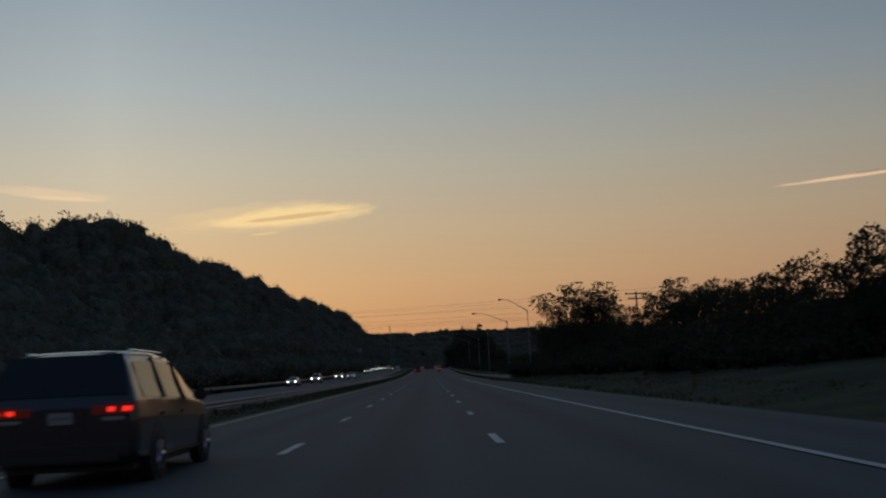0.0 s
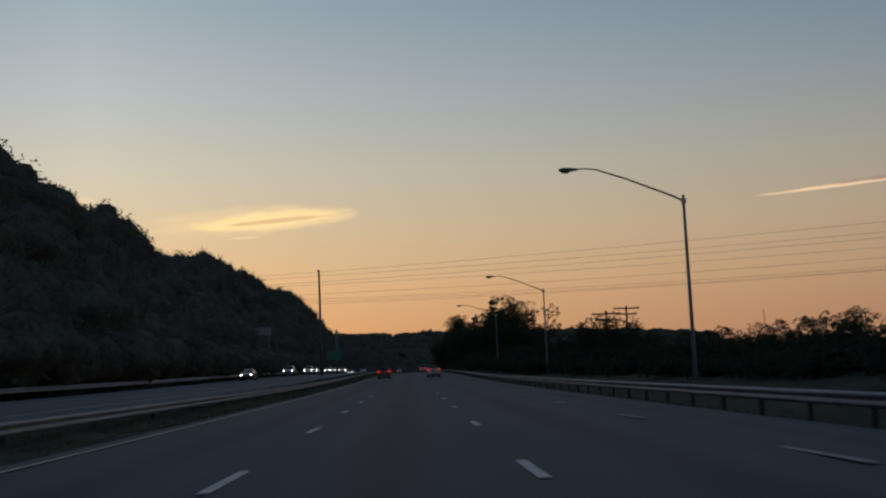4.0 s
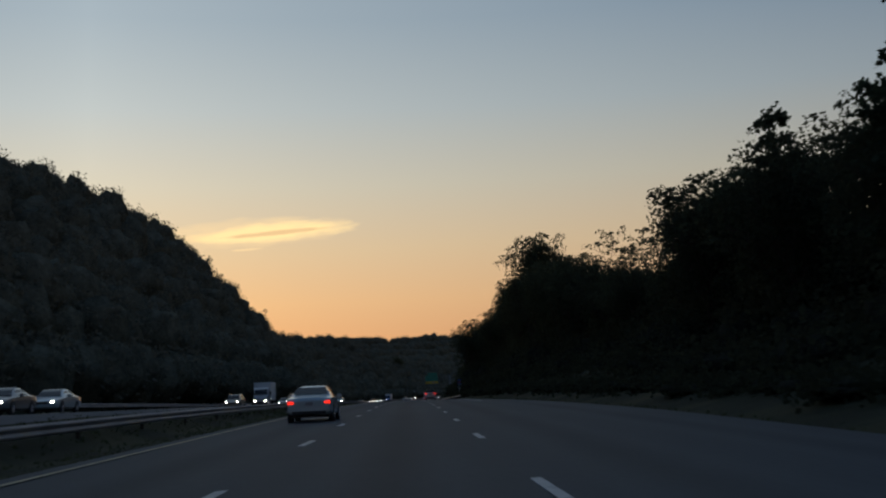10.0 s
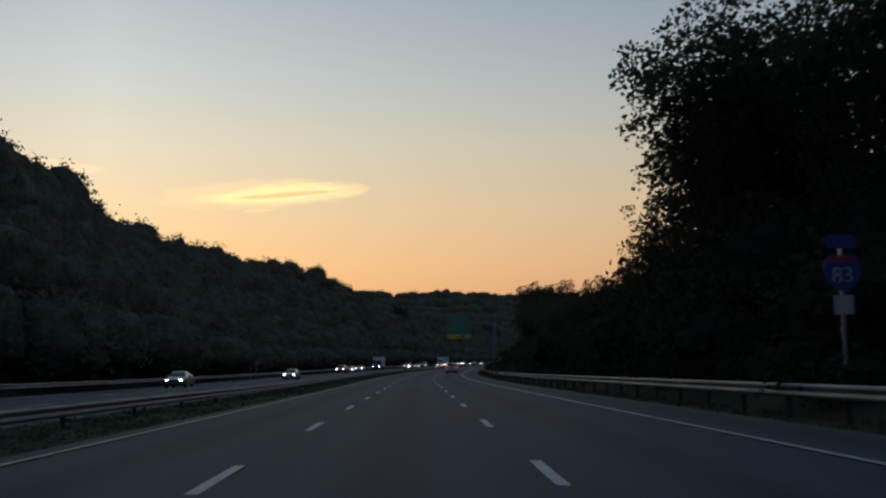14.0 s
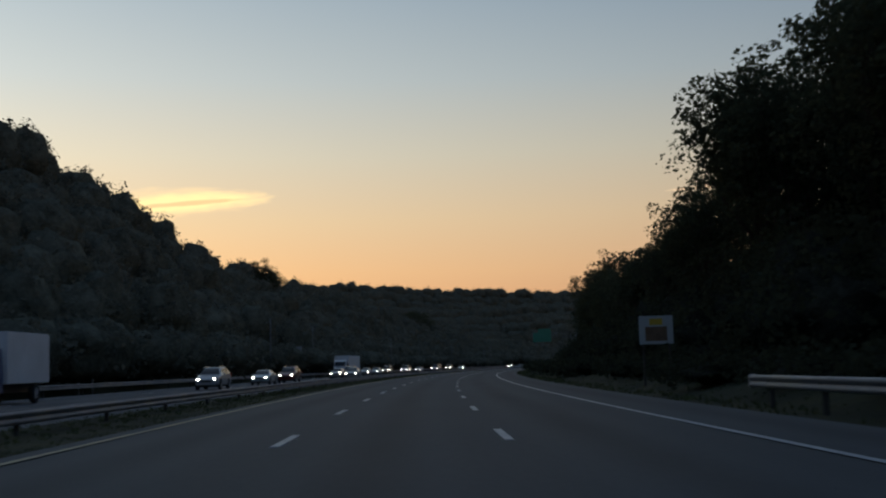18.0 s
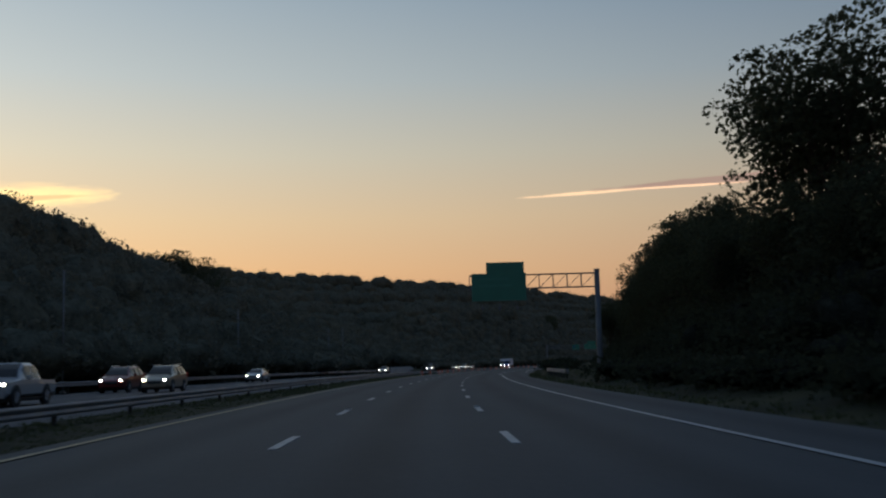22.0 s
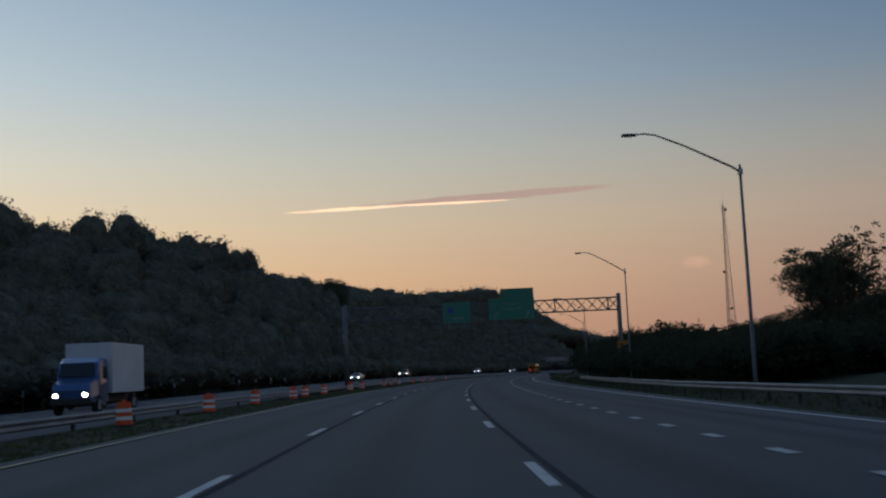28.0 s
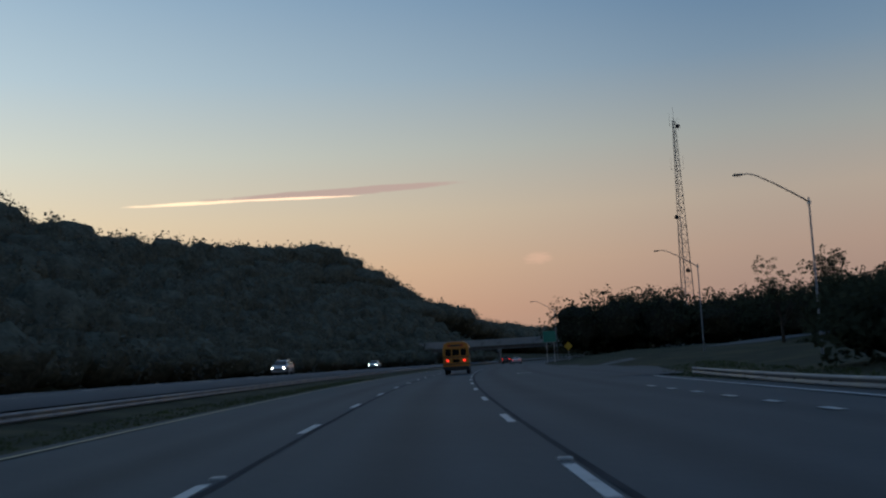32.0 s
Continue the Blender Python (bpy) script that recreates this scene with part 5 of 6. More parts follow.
t = thing("exit_sign", "green exit sign on posts before the overpass", "road sign")
for x in (-0.7, 0.7):
    part("post", boxed(x - 0.06, x + 0.06, 0.05, 0.14, -0.3, 6.0), M["steel"], t)
sign_face(t, -1.3, 1.3, 3.9, 6.0, M["sign_green"], "panel")
t.matrix_basis = at(2080, 11.6)

# signs of the far carriageway, seen from behind, and the green one by the tall post
t = thing("overhead_sign", "pale backs of two overhead signs on a far-side gantry", "road sign", "overhead signs")
for x, z0, z1 in ((-37.6, 9.4, 12.0), (-28.6, 8.9, 10.4)):
    p = part("panel_back", boxed(x - 2.2, x + 2.2, 0.0, 0.06, z0, z1, bevel=0.02), M["sign_back"], t, "bare aluminium sign back")
    for k in range(4):
        part("stiffener", boxed(x - 2.1, x + 2.1, -0.05, 0.0, z0 + 0.2 + k * 0.4, z0 + 0.3 + k * 0.4), M["sign_back"], p)
part("post", tubed([(-27.0, 0.3, -0.3), (-27.0, 0.3, 10.3)], [0.2, 0.16], 10), M["pole"], t, smooth=True)
truss(t, -40, -27.0, 9.0, 10.0, 0.6, 10, 0.05)
t.matrix_basis = at(446, 0)

t = thing("median_sign", "dark green sign on a thick round post in the median", "road sign")
part("post", tubed([(0, 0.3, -0.4), (0, 0.3, 9.2)], [0.3, 0.22], 12), M["pole"], t, smooth=True)
sign_face(t, -2.1, 0.9, 3.6, 5.2, M["sign_green"], "panel")
t.matrix_basis = at(444, -13.7)

for s, o, w, z in ((1110, -27.5, 1.6, 3.6), (1205, -28.5, 2.0, 5.4), (960, -27.5, 1.4, 3.4), (1588, -26.6, 0.7, 2.6), (1985, -27.5, 2.2, 4.6), (1788, -27.8, 1.0, 3.4)):
    t = thing("far_side_sign", "pale back of a road sign for the far carriageway", "road sign", "far-side sign backs")
    for x in (-w * 0.35, w * 0.35):
        part("post", boxed(x - 0.05, x + 0.05, 0.0, 0.08, -0.4, z), M["steel"], t)
    part("panel", boxed(-w / 2 - 0.2, w / 2 + 0.2, -0.03, 0.0, z - w * 0.75, z, bevel=0.01), M["sign_back"], t)
    t.matrix_basis = at(s, o, ground_z(s, o))


# work-zone drums
def drum_model():
    t = thing("traffic_drum", "orange traffic drum with white bands on a black rubber foot", "traffic drum", "work-zone drums")
    z, r = 0.08, 0.36
    for i, (h, mat, lab) in enumerate(((0.20, "orange", ""), (0.15, "white_band", "white reflective band"), (0.17, "orange", ""), (0.15, "white_band", "white reflective band"), (0.27, "orange", ""))):
        r2 = r - 0.010
        part("band" if mat == "white_band" else "shell", tubed([(0, 0, z), (0, 0, z + h)], [r, r2], 16), M[mat], t, lab, smooth=False)
        z, r = z + h, r2 - 0.003
    part("handle", boxed(-0.1, 0.1, -0.03, 0.03, z, z + 0.09, bevel=0.02), M["orange"], t)
    part("foot", tubed([(0, 0, 0.0), (0, 0, 0.09)], [0.44, 0.41], 16), M["rubber"], t, "black rubber foot ring")
    return t


drum = drum_model()
DRUM_SIZE = pieces([(1560, 1.0), (1640, 1.4)])
DRUM_OFF = pieces([(1460, -8.1), (1510, -8.9), (1560, -9.5), (1669, -10.6), (1730, -11.2), (1800, -11.9), (1900, -12.6)])
drum.matrix_basis = at(1472.7, -8.1, ground_z(1472.7, -8.1), 0, 0.62)
jig = random.Random(8)
for s in (1445, 1459, 1484, 1493.3, 1507, 1521, 1536, 1554, 1569, 1583, 1598, 1612, 1627, 1640, 1655, 1669, 1683, 1697, 1711, 1718.5, 1729, 1748, 1760, 1785, 1794, 1802, 1822, 1840, 1854, 1878):
    copy_thing(drum, at(s, DRUM_OFF(s) + jig.uniform(-0.15, 0.15), ground_z(s, DRUM_OFF(s)), jig.uniform(0, 90), DRUM_SIZE(s)))

# the overpass
t = thing("overpass_bridge", "low concrete highway overpass with a thin pale parapet", "bridge")
part("deck", boxed(-64, 70, 0, 13, 5.3, 6.3, bevel=0.05), M["concrete"], t, "concrete deck")
for y in (0.1, 12.6):
    part("parapet", boxed(-64, 70, y, y + 0.3, 6.3, 7.3, bevel=0.04), M["concrete"], t, "pale concrete parapet")
for k in range(5):
    part("girder", boxed(-64, 70, 1.0 + k * 2.6, 1.4 + k * 2.6, 4.3, 5.3), M["pole"], t, "steel girder")
for x in (-27.5, -8.3, 17.5):
    pier = part("pier_cap", boxed(x - 0.6, x + 0.6, 0.6, 12.4, 3.6, 4.3, bevel=0.05), M["concrete"], t)
    for y in (2.2, 6.5, 10.8):
        part("column", tubed([(x, y, -0.4), (x, y, 3.6)], 0.45, 12), M["concrete"], pier, smooth=True)
for x in (-50, 38):
    part("abutment", boxed(x - (14 if x < 0 else 0), x + (0 if x < 0 else 32), 0.3, 12.7, -0.4, 4.3, bevel=0.1), M["concrete"], t, "concrete abutment")
t.matrix_basis = at(2196, 0, -0.1, 8)


# the lattice tower beyond the ramp
t = thing("radio_tower", "tall slender lattice radio tower with dishes and whip aerials", "tower")
web = bmesh.new()


def leg(k, z):
    w = 5.2 * (1 - z / 100) ** 1.1 + 1.0
    a = k * 2.0944 + 0.4
    return Vector((math.cos(a) * w / 1.7, math.sin(a) * w / 1.7, z))


zs = [0.0]
while zs[-1] < 95:
    zs.append(min(95.0, zs[-1] + max(2.0, 5.5 * (1 - zs[-1] / 130))))
for k in range(3):
    part("leg", tubed([leg(k, z) for z in zs], [0.22 if z < 50 else 0.14 for z in zs], 6), M["pole"], t)
    for i in range(len(zs) - 1):
        a, b = (leg(k, zs[i]), leg((k + 1) % 3, zs[i + 1])) if i % 2 else (leg((k + 1) % 3, zs[i]), leg(k, zs[i + 1]))
        tube(web, [a, b], 0.085, 4, cap=False)
        tube(web, [leg(k, zs[i]), leg((k + 1) % 3, zs[i])], 0.07, 4, cap=False)
part("lattice_bracing", web, M["pole"], t)
part("mast_tip", tubed([(0, 0, 95), (0, 0, 101)], [0.12, 0.04], 6), M["pole"], t)
for x, z in ((1.6, 92.0), (-1.8, 53.0), (1.2, 30.0)):
    part("dish", tubed([(x, -1.3, z), (x, -1.75, z), (x, -1.95, z)], [0.95, 0.9, 0.35], 14), M["rubber"], t, "dark round microwave dish", smooth=True)
for x, z in ((-1.8, 93), (1.9, 91), (-2.4, 74), (2.6, 74)):
    part("whip_aerial", tubed([(0, 0, z - 0.6), (x, 0, z - 0.5), (x, 0, z + 5)], [0.05, 0.06, 0.04], 5), M["pole"], t)
t.matrix_basis = at(2352, 47.0, 4.0)

# utility poles and the wires that cross the road
up = thing("utility_pole", "dark wooden utility pole with double crossarms", "utility pole", "utility poles")
part("pole", tubed([(0, 0, -0.8), (0, 0, 9.9)], [0.17, 0.11], 9), M["wood"], up, smooth=True)
for z, w in ((9.6, 1.65), (8.9, 1.3)):
    arm = part("crossarm", boxed(-w, w, -0.08, 0.08, z - 0.08, z + 0.08, bevel=0.015), M["wood"], up)
    for x in (-w + 0.15, -0.75, 0.75, w - 0.15):
        part("insulator", tubed([(x, 0, z + 0.08), (x, 0, z + 0.28)], [0.06, 0.04], 7), M["sign_back"], arm)
up.matrix_basis = at(360.6, 23.7, -2.65)
copy_thing(up, at(365.1, 27.0, -1.90, 8))
copy_thing(up, at(206, 40, ground_z(206, 40) + 0.5, 8, 1.3))
for s, z, sg, k in ((545, 30.6, 0.6, 0.38), (553, 29.9, 0.6, 0.28), (553, 28.2, 0.6, 0.30), (568, 28.3, 0.6, 0.17), (570, 25.5, 0.7, 0.14), (573, 23.1, 0.8, 0.02), (575, 24.0, 0.8, 0.02), (566, 22.0, 0.8, 0.06)):
    t = thing("power_line", "thin black power line hanging across the highway", "cable", "overhead lines")
    pts = []
    for i in range(41):
        f = i / 40
        o = -310 + 620 * f
        pts.append(Vector((o, -o * k, z + 14 * (abs(f - 0.5) * 2) ** 2 * sg)))
    part("wire", tubed(pts, 0.035, 5), M["wire"], t)
    t.matrix_basis = at(s, 0)
for sgn in (-1, 1):
    t = thing("power_pylon", "tall wooden transmission frame at the end of the lines", "pylon", "power pylons")
    for y in (-64, -20, 20, 64):
        part("pole", tubed([(0, y, -2), (0, y, 50)], [0.35, 0.22], 10), M["wood"], t, smooth=True)
    for z in (33, 41, 47):
        part("crossarm", boxed(-0.2, 0.2, -68, 68, z, z + 0.35, bevel=0.03), M["wood"], t)
    gz = ground_z(565, sgn * 310)
    t.matrix_basis = at(565 - sgn * 44, sgn * 310, gz)


# small pale markers along the opposite carriageway
mark = thing("delineator_post", "small pale delineator post beside the opposite carriageway", "marker post", "delineators")
part("stake", boxed(-0.04, 0.04, -0.02, 0.02, -0.3, 1.35, bevel=0.008), M["pole"], mark)
part("reflector_plate", boxed(-0.09, 0.09, -0.035, -0.02, 0.95, 1.35, bevel=0.008), M["sign_white"], mark, "pale reflective plate")
mark.matrix_basis = at(1560.6, -25.9, -0.1 + FAR_Z(1560.6))
for k in range(1, 36):
    s = 1560.6 + k * 8.6
    copy_thing(mark, at(s, -25.9, -0.1 + FAR_Z(s), jig.uniform(-6, 6)))

# ---- vehicles ----
def paint(name, colour, metal=0.35):
    return material(name, colour, rough=0.32, metal=metal, vary=0.08, scale=1.5, bump=0.0, coat=0.6)


P = {
    "silver": paint("silver_paint", (0.33, 0.41, 0.44), 0.25), "white": paint("white_paint", (0.36, 0.36, 0.36), 0.0), "dark": paint("midnight_paint", (0.022, 0.026, 0.034)),
    "red": paint("maroon_paint", (0.16, 0.02, 0.018)), "tan": paint("tan_paint", (0.32, 0.27, 0.20)), "grey": paint("grey_paint", (0.16, 0.17, 0.18)), "blue": paint("blue_paint", (0.03, 0.08, 0.20)),
    "glass": clear_glass("tinted_car_glass", (0.006, 0.007, 0.008)), "trim": material("black_trim", (0.02, 0.02, 0.02), rough=0.6, vary=0.15),
    "rim": material("alloy_rim", (0.42, 0.42, 0.43), rough=0.35, metal=0.8, vary=0.15, scale=0.2), "chrome": material("chrome", (0.6, 0.6, 0.6), rough=0.15, metal=1.0, vary=0.05),
    "tail_on": material("lit_tail_lamp", (0.5, 0.01, 0.005), rough=0.2, vary=0.05, emit=(1.0, 0.03, 0.015), power=1.15, bump=0.0),
    "tail": material("red_lamp_lens", (0.20, 0.012, 0.01), rough=0.3, vary=0.05, emit=(1.0, 0.03, 0.02), power=0.015, bump=0.0),
    "head_on": material("lit_headlamp", (0.9, 0.9, 0.85), rough=0.2, vary=0.02, emit=(1.0, 0.95, 0.82), power=14.0, bump=0.0),
    "plate": material("licence_plate", (0.24, 0.25, 0.27), rough=0.5, vary=0.2, scale=0.1, bump=0.0), "bus": paint("school_bus_yellow", (0.42, 0.16, 0.012), 0.0),
    "box": material("white_box_panel", (0.55, 0.56, 0.57), rough=0.55, vary=0.15, scale=2.0),
}
# rear to front: y, sill, waist, roof, half width at the waist, half width at the roof
SHAPES = {
    "suv": [(0.0, 0.46, 0.92, 0.96, 0.86, 0.82), (0.04, 0.37, 1.06, 1.20, 0.92, 0.83), (0.10, 0.32, 1.12, 1.30, 0.945, 0.80), (0.30, 0.29, 1.13, 1.50, 0.945, 0.73), (0.48, 0.28, 1.13, 1.67, 0.945, 0.67),
            (0.8, 0.28, 1.12, 1.71, 0.945, 0.66), (1.6, 0.27, 1.10, 1.72, 0.945, 0.66), (2.5, 0.27, 1.07, 1.68, 0.945, 0.64), (2.9, 0.27, 1.05, 1.52, 0.945, 0.66), (3.45, 0.28, 1.02, 1.12, 0.94, 0.80),
            (3.7, 0.28, 1.00, 1.05, 0.935, 0.82), (4.3, 0.30, 0.92, 0.97, 0.90, 0.80), (4.6, 0.36, 0.78, 0.82, 0.82, 0.70), (4.68, 0.44, 0.66, 0.70, 0.74, 0.62)],
    "van": [(0.0, 0.42, 0.98, 1.00, 0.90, 0.86), (0.05, 0.32, 1.05, 1.14, 0.95, 0.86), (0.15, 0.28, 1.08, 1.46, 0.965, 0.81), (0.27, 0.26, 1.09, 1.69, 0.965, 0.76), (0.6, 0.25, 1.09, 1.75, 0.965, 0.74), (1.9, 0.24, 1.07, 1.76, 0.965, 0.73),
            (2.9, 0.24, 1.04, 1.70, 0.965, 0.72), (3.4, 0.24, 1.02, 1.50, 0.96, 0.72), (4.1, 0.25, 0.99, 1.10, 0.95, 0.80), (4.4, 0.26, 0.95, 1.02, 0.94, 0.80), (4.9, 0.30, 0.84, 0.89, 0.88, 0.76), (5.1, 0.38, 0.68, 0.72, 0.76, 0.64)],
    "sedan": [(0.0, 0.46, 0.80, 0.84, 0.78, 0.70), (0.08, 0.32, 0.90, 0.96, 0.87, 0.76), (0.5, 0.26, 0.95, 1.02, 0.90, 0.78), (0.95, 0.25, 0.97, 1.08, 0.905, 0.74), (1.45, 0.25, 0.97, 1.36, 0.905, 0.62), (1.9, 0.24, 0.96, 1.44, 0.905, 0.58), (2.5, 0.24, 0.94, 1.43, 0.905, 0.58),
              (2.95, 0.24, 0.92, 1.30, 0.905, 0.62), (3.5, 0.25, 0.90, 0.98, 0.90, 0.74), (3.8, 0.25, 0.88, 0.93, 0.895, 0.76), (4.4, 0.28, 0.78, 0.83, 0.86, 0.74), (4.72, 0.32, 0.66, 0.70, 0.78, 0.64), (4.8, 0.40, 0.58, 0.62, 0.68, 0.56)],
    "pickup": [(0.0, 0.55, 0.98, 1.00, 0.90, 0.88), (0.06, 0.45, 1.04, 1.06, 0.96, 0.92), (1.0, 0.42, 1.05, 1.07, 0.97, 0.92), (1.75, 0.40, 1.06, 1.08, 0.97, 0.92), (1.85, 0.40, 1.10, 1.66, 0.97, 0.72), (2.2, 0.40, 1.10, 1.80, 0.97, 0.70), (3.2, 0.40, 1.09, 1.79, 0.97, 0.70),
               (3.6, 0.40, 1.08, 1.55, 0.97, 0.72), (4.05, 0.40, 1.07, 1.16, 0.965, 0.82), (4.4, 0.40, 1.05, 1.10, 0.96, 0.86), (5.1, 0.42, 0.98, 1.04, 0.93, 0.84), (5.35, 0.46, 0.80, 0.86, 0.86, 0.78)],
}


def shell_section(y, sill, waist, roof, w, wr):
    half = [(w * 0.80, sill), (w * 0.985, sill + 0.10), (w, sill + (waist - sill) * 0.45), (w * 0.995, sill + (waist - sill) * 0.72), (w * 0.965, waist), (wr + (w - wr) * 0.32, waist + (roof - waist) * 0.55),
            (wr, roof - min(0.09, (roof - waist) * 0.4)), (wr * 0.86, roof - 0.012), (wr * 0.45, roof + 0.006)]
    return [(x, y, z) for x, z in half] + [(-x, y, z) for x, z in half[::-1]]


def side_at(shape, y):
    ys = [q[0] for q in shape]
    return [float(np.interp(y, ys, [q[i] for q in shape])) for i in range(6)]


def window_patch(shape, y0, y1, side, lo=0.05, hi=0.84, gap=0.012, n=6):
    """A pane that lies just proud of the cabin's side."""
    bm = bmesh.new()
    rows = []
    for i in range(n + 1):
        y = y0 + (y1 - y0) * i / n
        _, sill, waist, roof, w, wr = side_at(shape, y)
        row = []
        for f in (lo, 0.45, hi):
            z = waist + (roof - 0.05 - waist) * f
            if f <= 0.55:
                k = f / 0.55
                x = w * 0.965 + (wr + (w - wr) * 0.32 - w * 0.965) * k
            else:
                k = (f - 0.55) / 0.45
                x = wr + (w - wr) * 0.32 + (wr - wr - (w - wr) * 0.32) * k
            row.append(bm.verts.new((side * (x + gap), y, z)))
        rows.append(row)
    for a, b in zip(rows, rows[1:]):
        for j in range(2):
            bm.faces.new((a[j], a[j + 1], b[j + 1], b[j]))
    return bm


def cross_pane(shape, y0, y1, f0, f1, gap=0.015, n=4):
    """A windscreen or rear window across the cabin between two stations."""
    bm = bmesh.new()
    rows = []
    for i in range(n + 1):
        y = y0 + (y1 - y0) * i / n
        _, sill, waist, roof, w, wr = side_at(shape, y)
        rows.append([bm.verts.new((x * (wr * (f0 + (f1 - f0) * i / n)), y + (-gap if y1 > y0 else gap), roof + 0.012 + gap * 0.6)) for x in (-1, -0.5, 0, 0.5, 1)])
    for a, b in zip(rows, rows[1:]):
        for j in range(4):
            bm.faces.new((a[j], a[j + 1], b[j + 1], b[j]))
    return bm


def wheel(parent, x, y, r, w):
    ty = bmesh.new()
    sec = [(-w / 2, r * 0.62), (-w / 2, r * 0.9), (-w * 0.36, r), (w * 0.36, r), (w / 2, r * 0.9), (w / 2, r * 0.62)]
    n = 20
    rings = [[ty.verts.new((x + a, y + math.cos(2 * math.pi * i / n) * q, r + math.sin(2 * math.pi * i / n) * q)) for a, q in sec] for i in range(n)]
    for i in range(n):
        for j in range(len(sec) - 1):
            ty.faces.new((rings[i][j], rings[i][j + 1], rings[(i + 1) % n][j + 1], rings[(i + 1) % n][j]))
    wh = part("wheel", ty, M["rubber"], parent, "black tyre", smooth=True)
    rim = bmesh.new()
    out = x + (w * 0.42 if x > 0 else -w * 0.42)
    tube(rim, [(x, y, r), (out, y, r)], [r * 0.63, r * 0.6], 18)
    for k in range(5):
        a = k * 1.2566
        tube(rim, [(out, y, r), (out + (0.012 if x > 0 else -0.012), y + math.cos(a) * r * 0.55, r + math.sin(a) * r * 0.55)], 0.035, 5)
    part("rim", rim, P["rim"], wh, "alloy rim")


def car(kind, colour, label, category, lit_tail=False, lit_head=False, rails=False):
    shape = SHAPES[kind]
    t = thing({"suv": "suv", "van": "minivan", "sedan": "sedan_car", "pickup": "pickup_truck"}[kind], label, category)
    L = shape[-1][0]
    body = part("body", loft(bmesh.new(), [shell_section(*q) for q in shape]), P[colour], t, smooth=False)
    mod = body.modifiers.new("round", "BEVEL")
    mod.width, mod.segments, mod.limit_method, mod.angle_limit = 0.03 * K, 2, "ANGLE", radians(24)
    cab = [q for q in shape if q[3] - q[2] > 0.30]
    y0, y1 = cab[0][0], cab[-1][0]
    cuts = {"suv": (0.62, 1.15, 2.02, 2.95), "van": (0.45, 1.55, 2.75, 3.6), "sedan": (1.35, 2.05, 2.85, 3.05), "pickup": (1.95, 2.6, 3.5, 3.7)}[kind]
    for side in (1, -1):
        for a, b in zip(cuts, cuts[1:]):
            if b - a > 0.25:
                part("side_window", window_patch(shape, a + 0.04, b - 0.04, side), P["glass"], t, "tinted side window")
        yy = cuts[-1] - 0.25
        w = side_at(shape, yy)[4]
        zz = side_at(shape, yy)[2]
        part("mirror", boxed(side * (w + 0.10) - 0.10, side * (w + 0.10) + 0.10, yy - 0.05, yy + 0.06, zz + 0.0, zz + 0.17, bevel=0.03), P[colour] if colour != "dark" else P["trim"], t, "side mirror")
        for yd in (cuts[1] - 0.18, cuts[2] - 0.18):
            part("door_handle", boxed(side * w - 0.015, side * w + 0.03, yd - 0.1, yd + 0.1, zz - 0.16, zz - 0.12, bevel=0.01), P["chrome"] if rails else P[colour], t, "door handle")
        part("sill_trim", boxed(side * w * 0.97 - 0.02, side * w * 0.97 + 0.03, 1.2, L - 1.3, 0.30, 0.36, bevel=0.01), P["chrome"] if rails else P["trim"], t, "thin sill trim")
    rear = {"suv": (0.105, 0.47, 1.0, 0.90), "van": (0.055, 0.262, 0.985, 0.97), "sedan": (0.98, 1.48, 0.94, 0.92), "pickup": (1.78, 1.90, 0.9, 0.9)}[kind]
    part("rear_window", cross_pane(shape, *rear), P["glass"], t, "dark rear window")
    front = {"suv": (3.42, 2.62, 0.95, 0.92), "van": (4.05, 3.0, 0.95, 0.93), "sedan": (3.46, 2.58, 0.95, 0.92), "pickup": (4.0, 3.3, 0.95, 0.92)}[kind]
    part("windscreen", cross_pane(shape, *front), P["glass"], t, "dark windscreen")
    r = {"suv": 0.37, "van": 0.345, "sedan": 0.325, "pickup": 0.40}[kind]
    ya, yb = {"suv": (0.95, 3.68), "van": (1.05, 4.1), "sedan": (1.0, 3.78), "pickup": (1.2, 4.55)}[kind]
    wv = side_at(shape, ya)[4]
    for y in (ya, yb):
        for side in (1, -1):
            part("wheel_arch", tubed([(side * (wv - 0.14), y, r + 0.02), (side * (wv + 0.004), y, r + 0.02)], r + 0.075, 20), P["trim"], t, "dark wheel arch")
            wheel(t, side * (wv - 0.085), y, r, 0.225)
    tl = P["tail_on"] if lit_tail else P["tail"]
    w0 = shape[1][4]
    for side in (1, -1):
        if kind == "suv":
            part("tail_lamp_housing", boxed(side * 0.75 - 0.15, side * 0.75 + 0.15, 0.0, 0.2, 1.01, 1.20, bevel=0.04), P["trim"], t, "dark lamp cluster")
            for pts in (((0.45, 1.135), (0.45, 1.17), (0.935, 1.24), (0.935, 1.195)), ((0.87, 1.00), (0.86, 1.21), (0.945, 1.225), (0.94, 0.985)), ((0.74, 0.985), (0.70, 1.03), (0.93, 1.03), (0.93, 0.985))):
                bm = bmesh.new()
                loft(bm, [[(side * x, y, z) for x, z in pts] for y in (-0.02, 0.2)])
                part("tail_lamp", bm, tl, t, "glowing red light strip")
            part("rear_reflector", boxed(side * 0.83 - 0.045, side * 0.83 + 0.045, -0.07, 0.10, 0.50, 0.72, bevel=0.015), P["tail"], t, "red reflector")
        elif kind == "van":
            xs = sorted((side * 0.36, side * 0.91))
            part("tail_lamp_housing", boxed(xs[0], xs[1], -0.005, 0.14, 0.90, 1.07, bevel=0.03), P["tail"], t, "red lamp cluster")
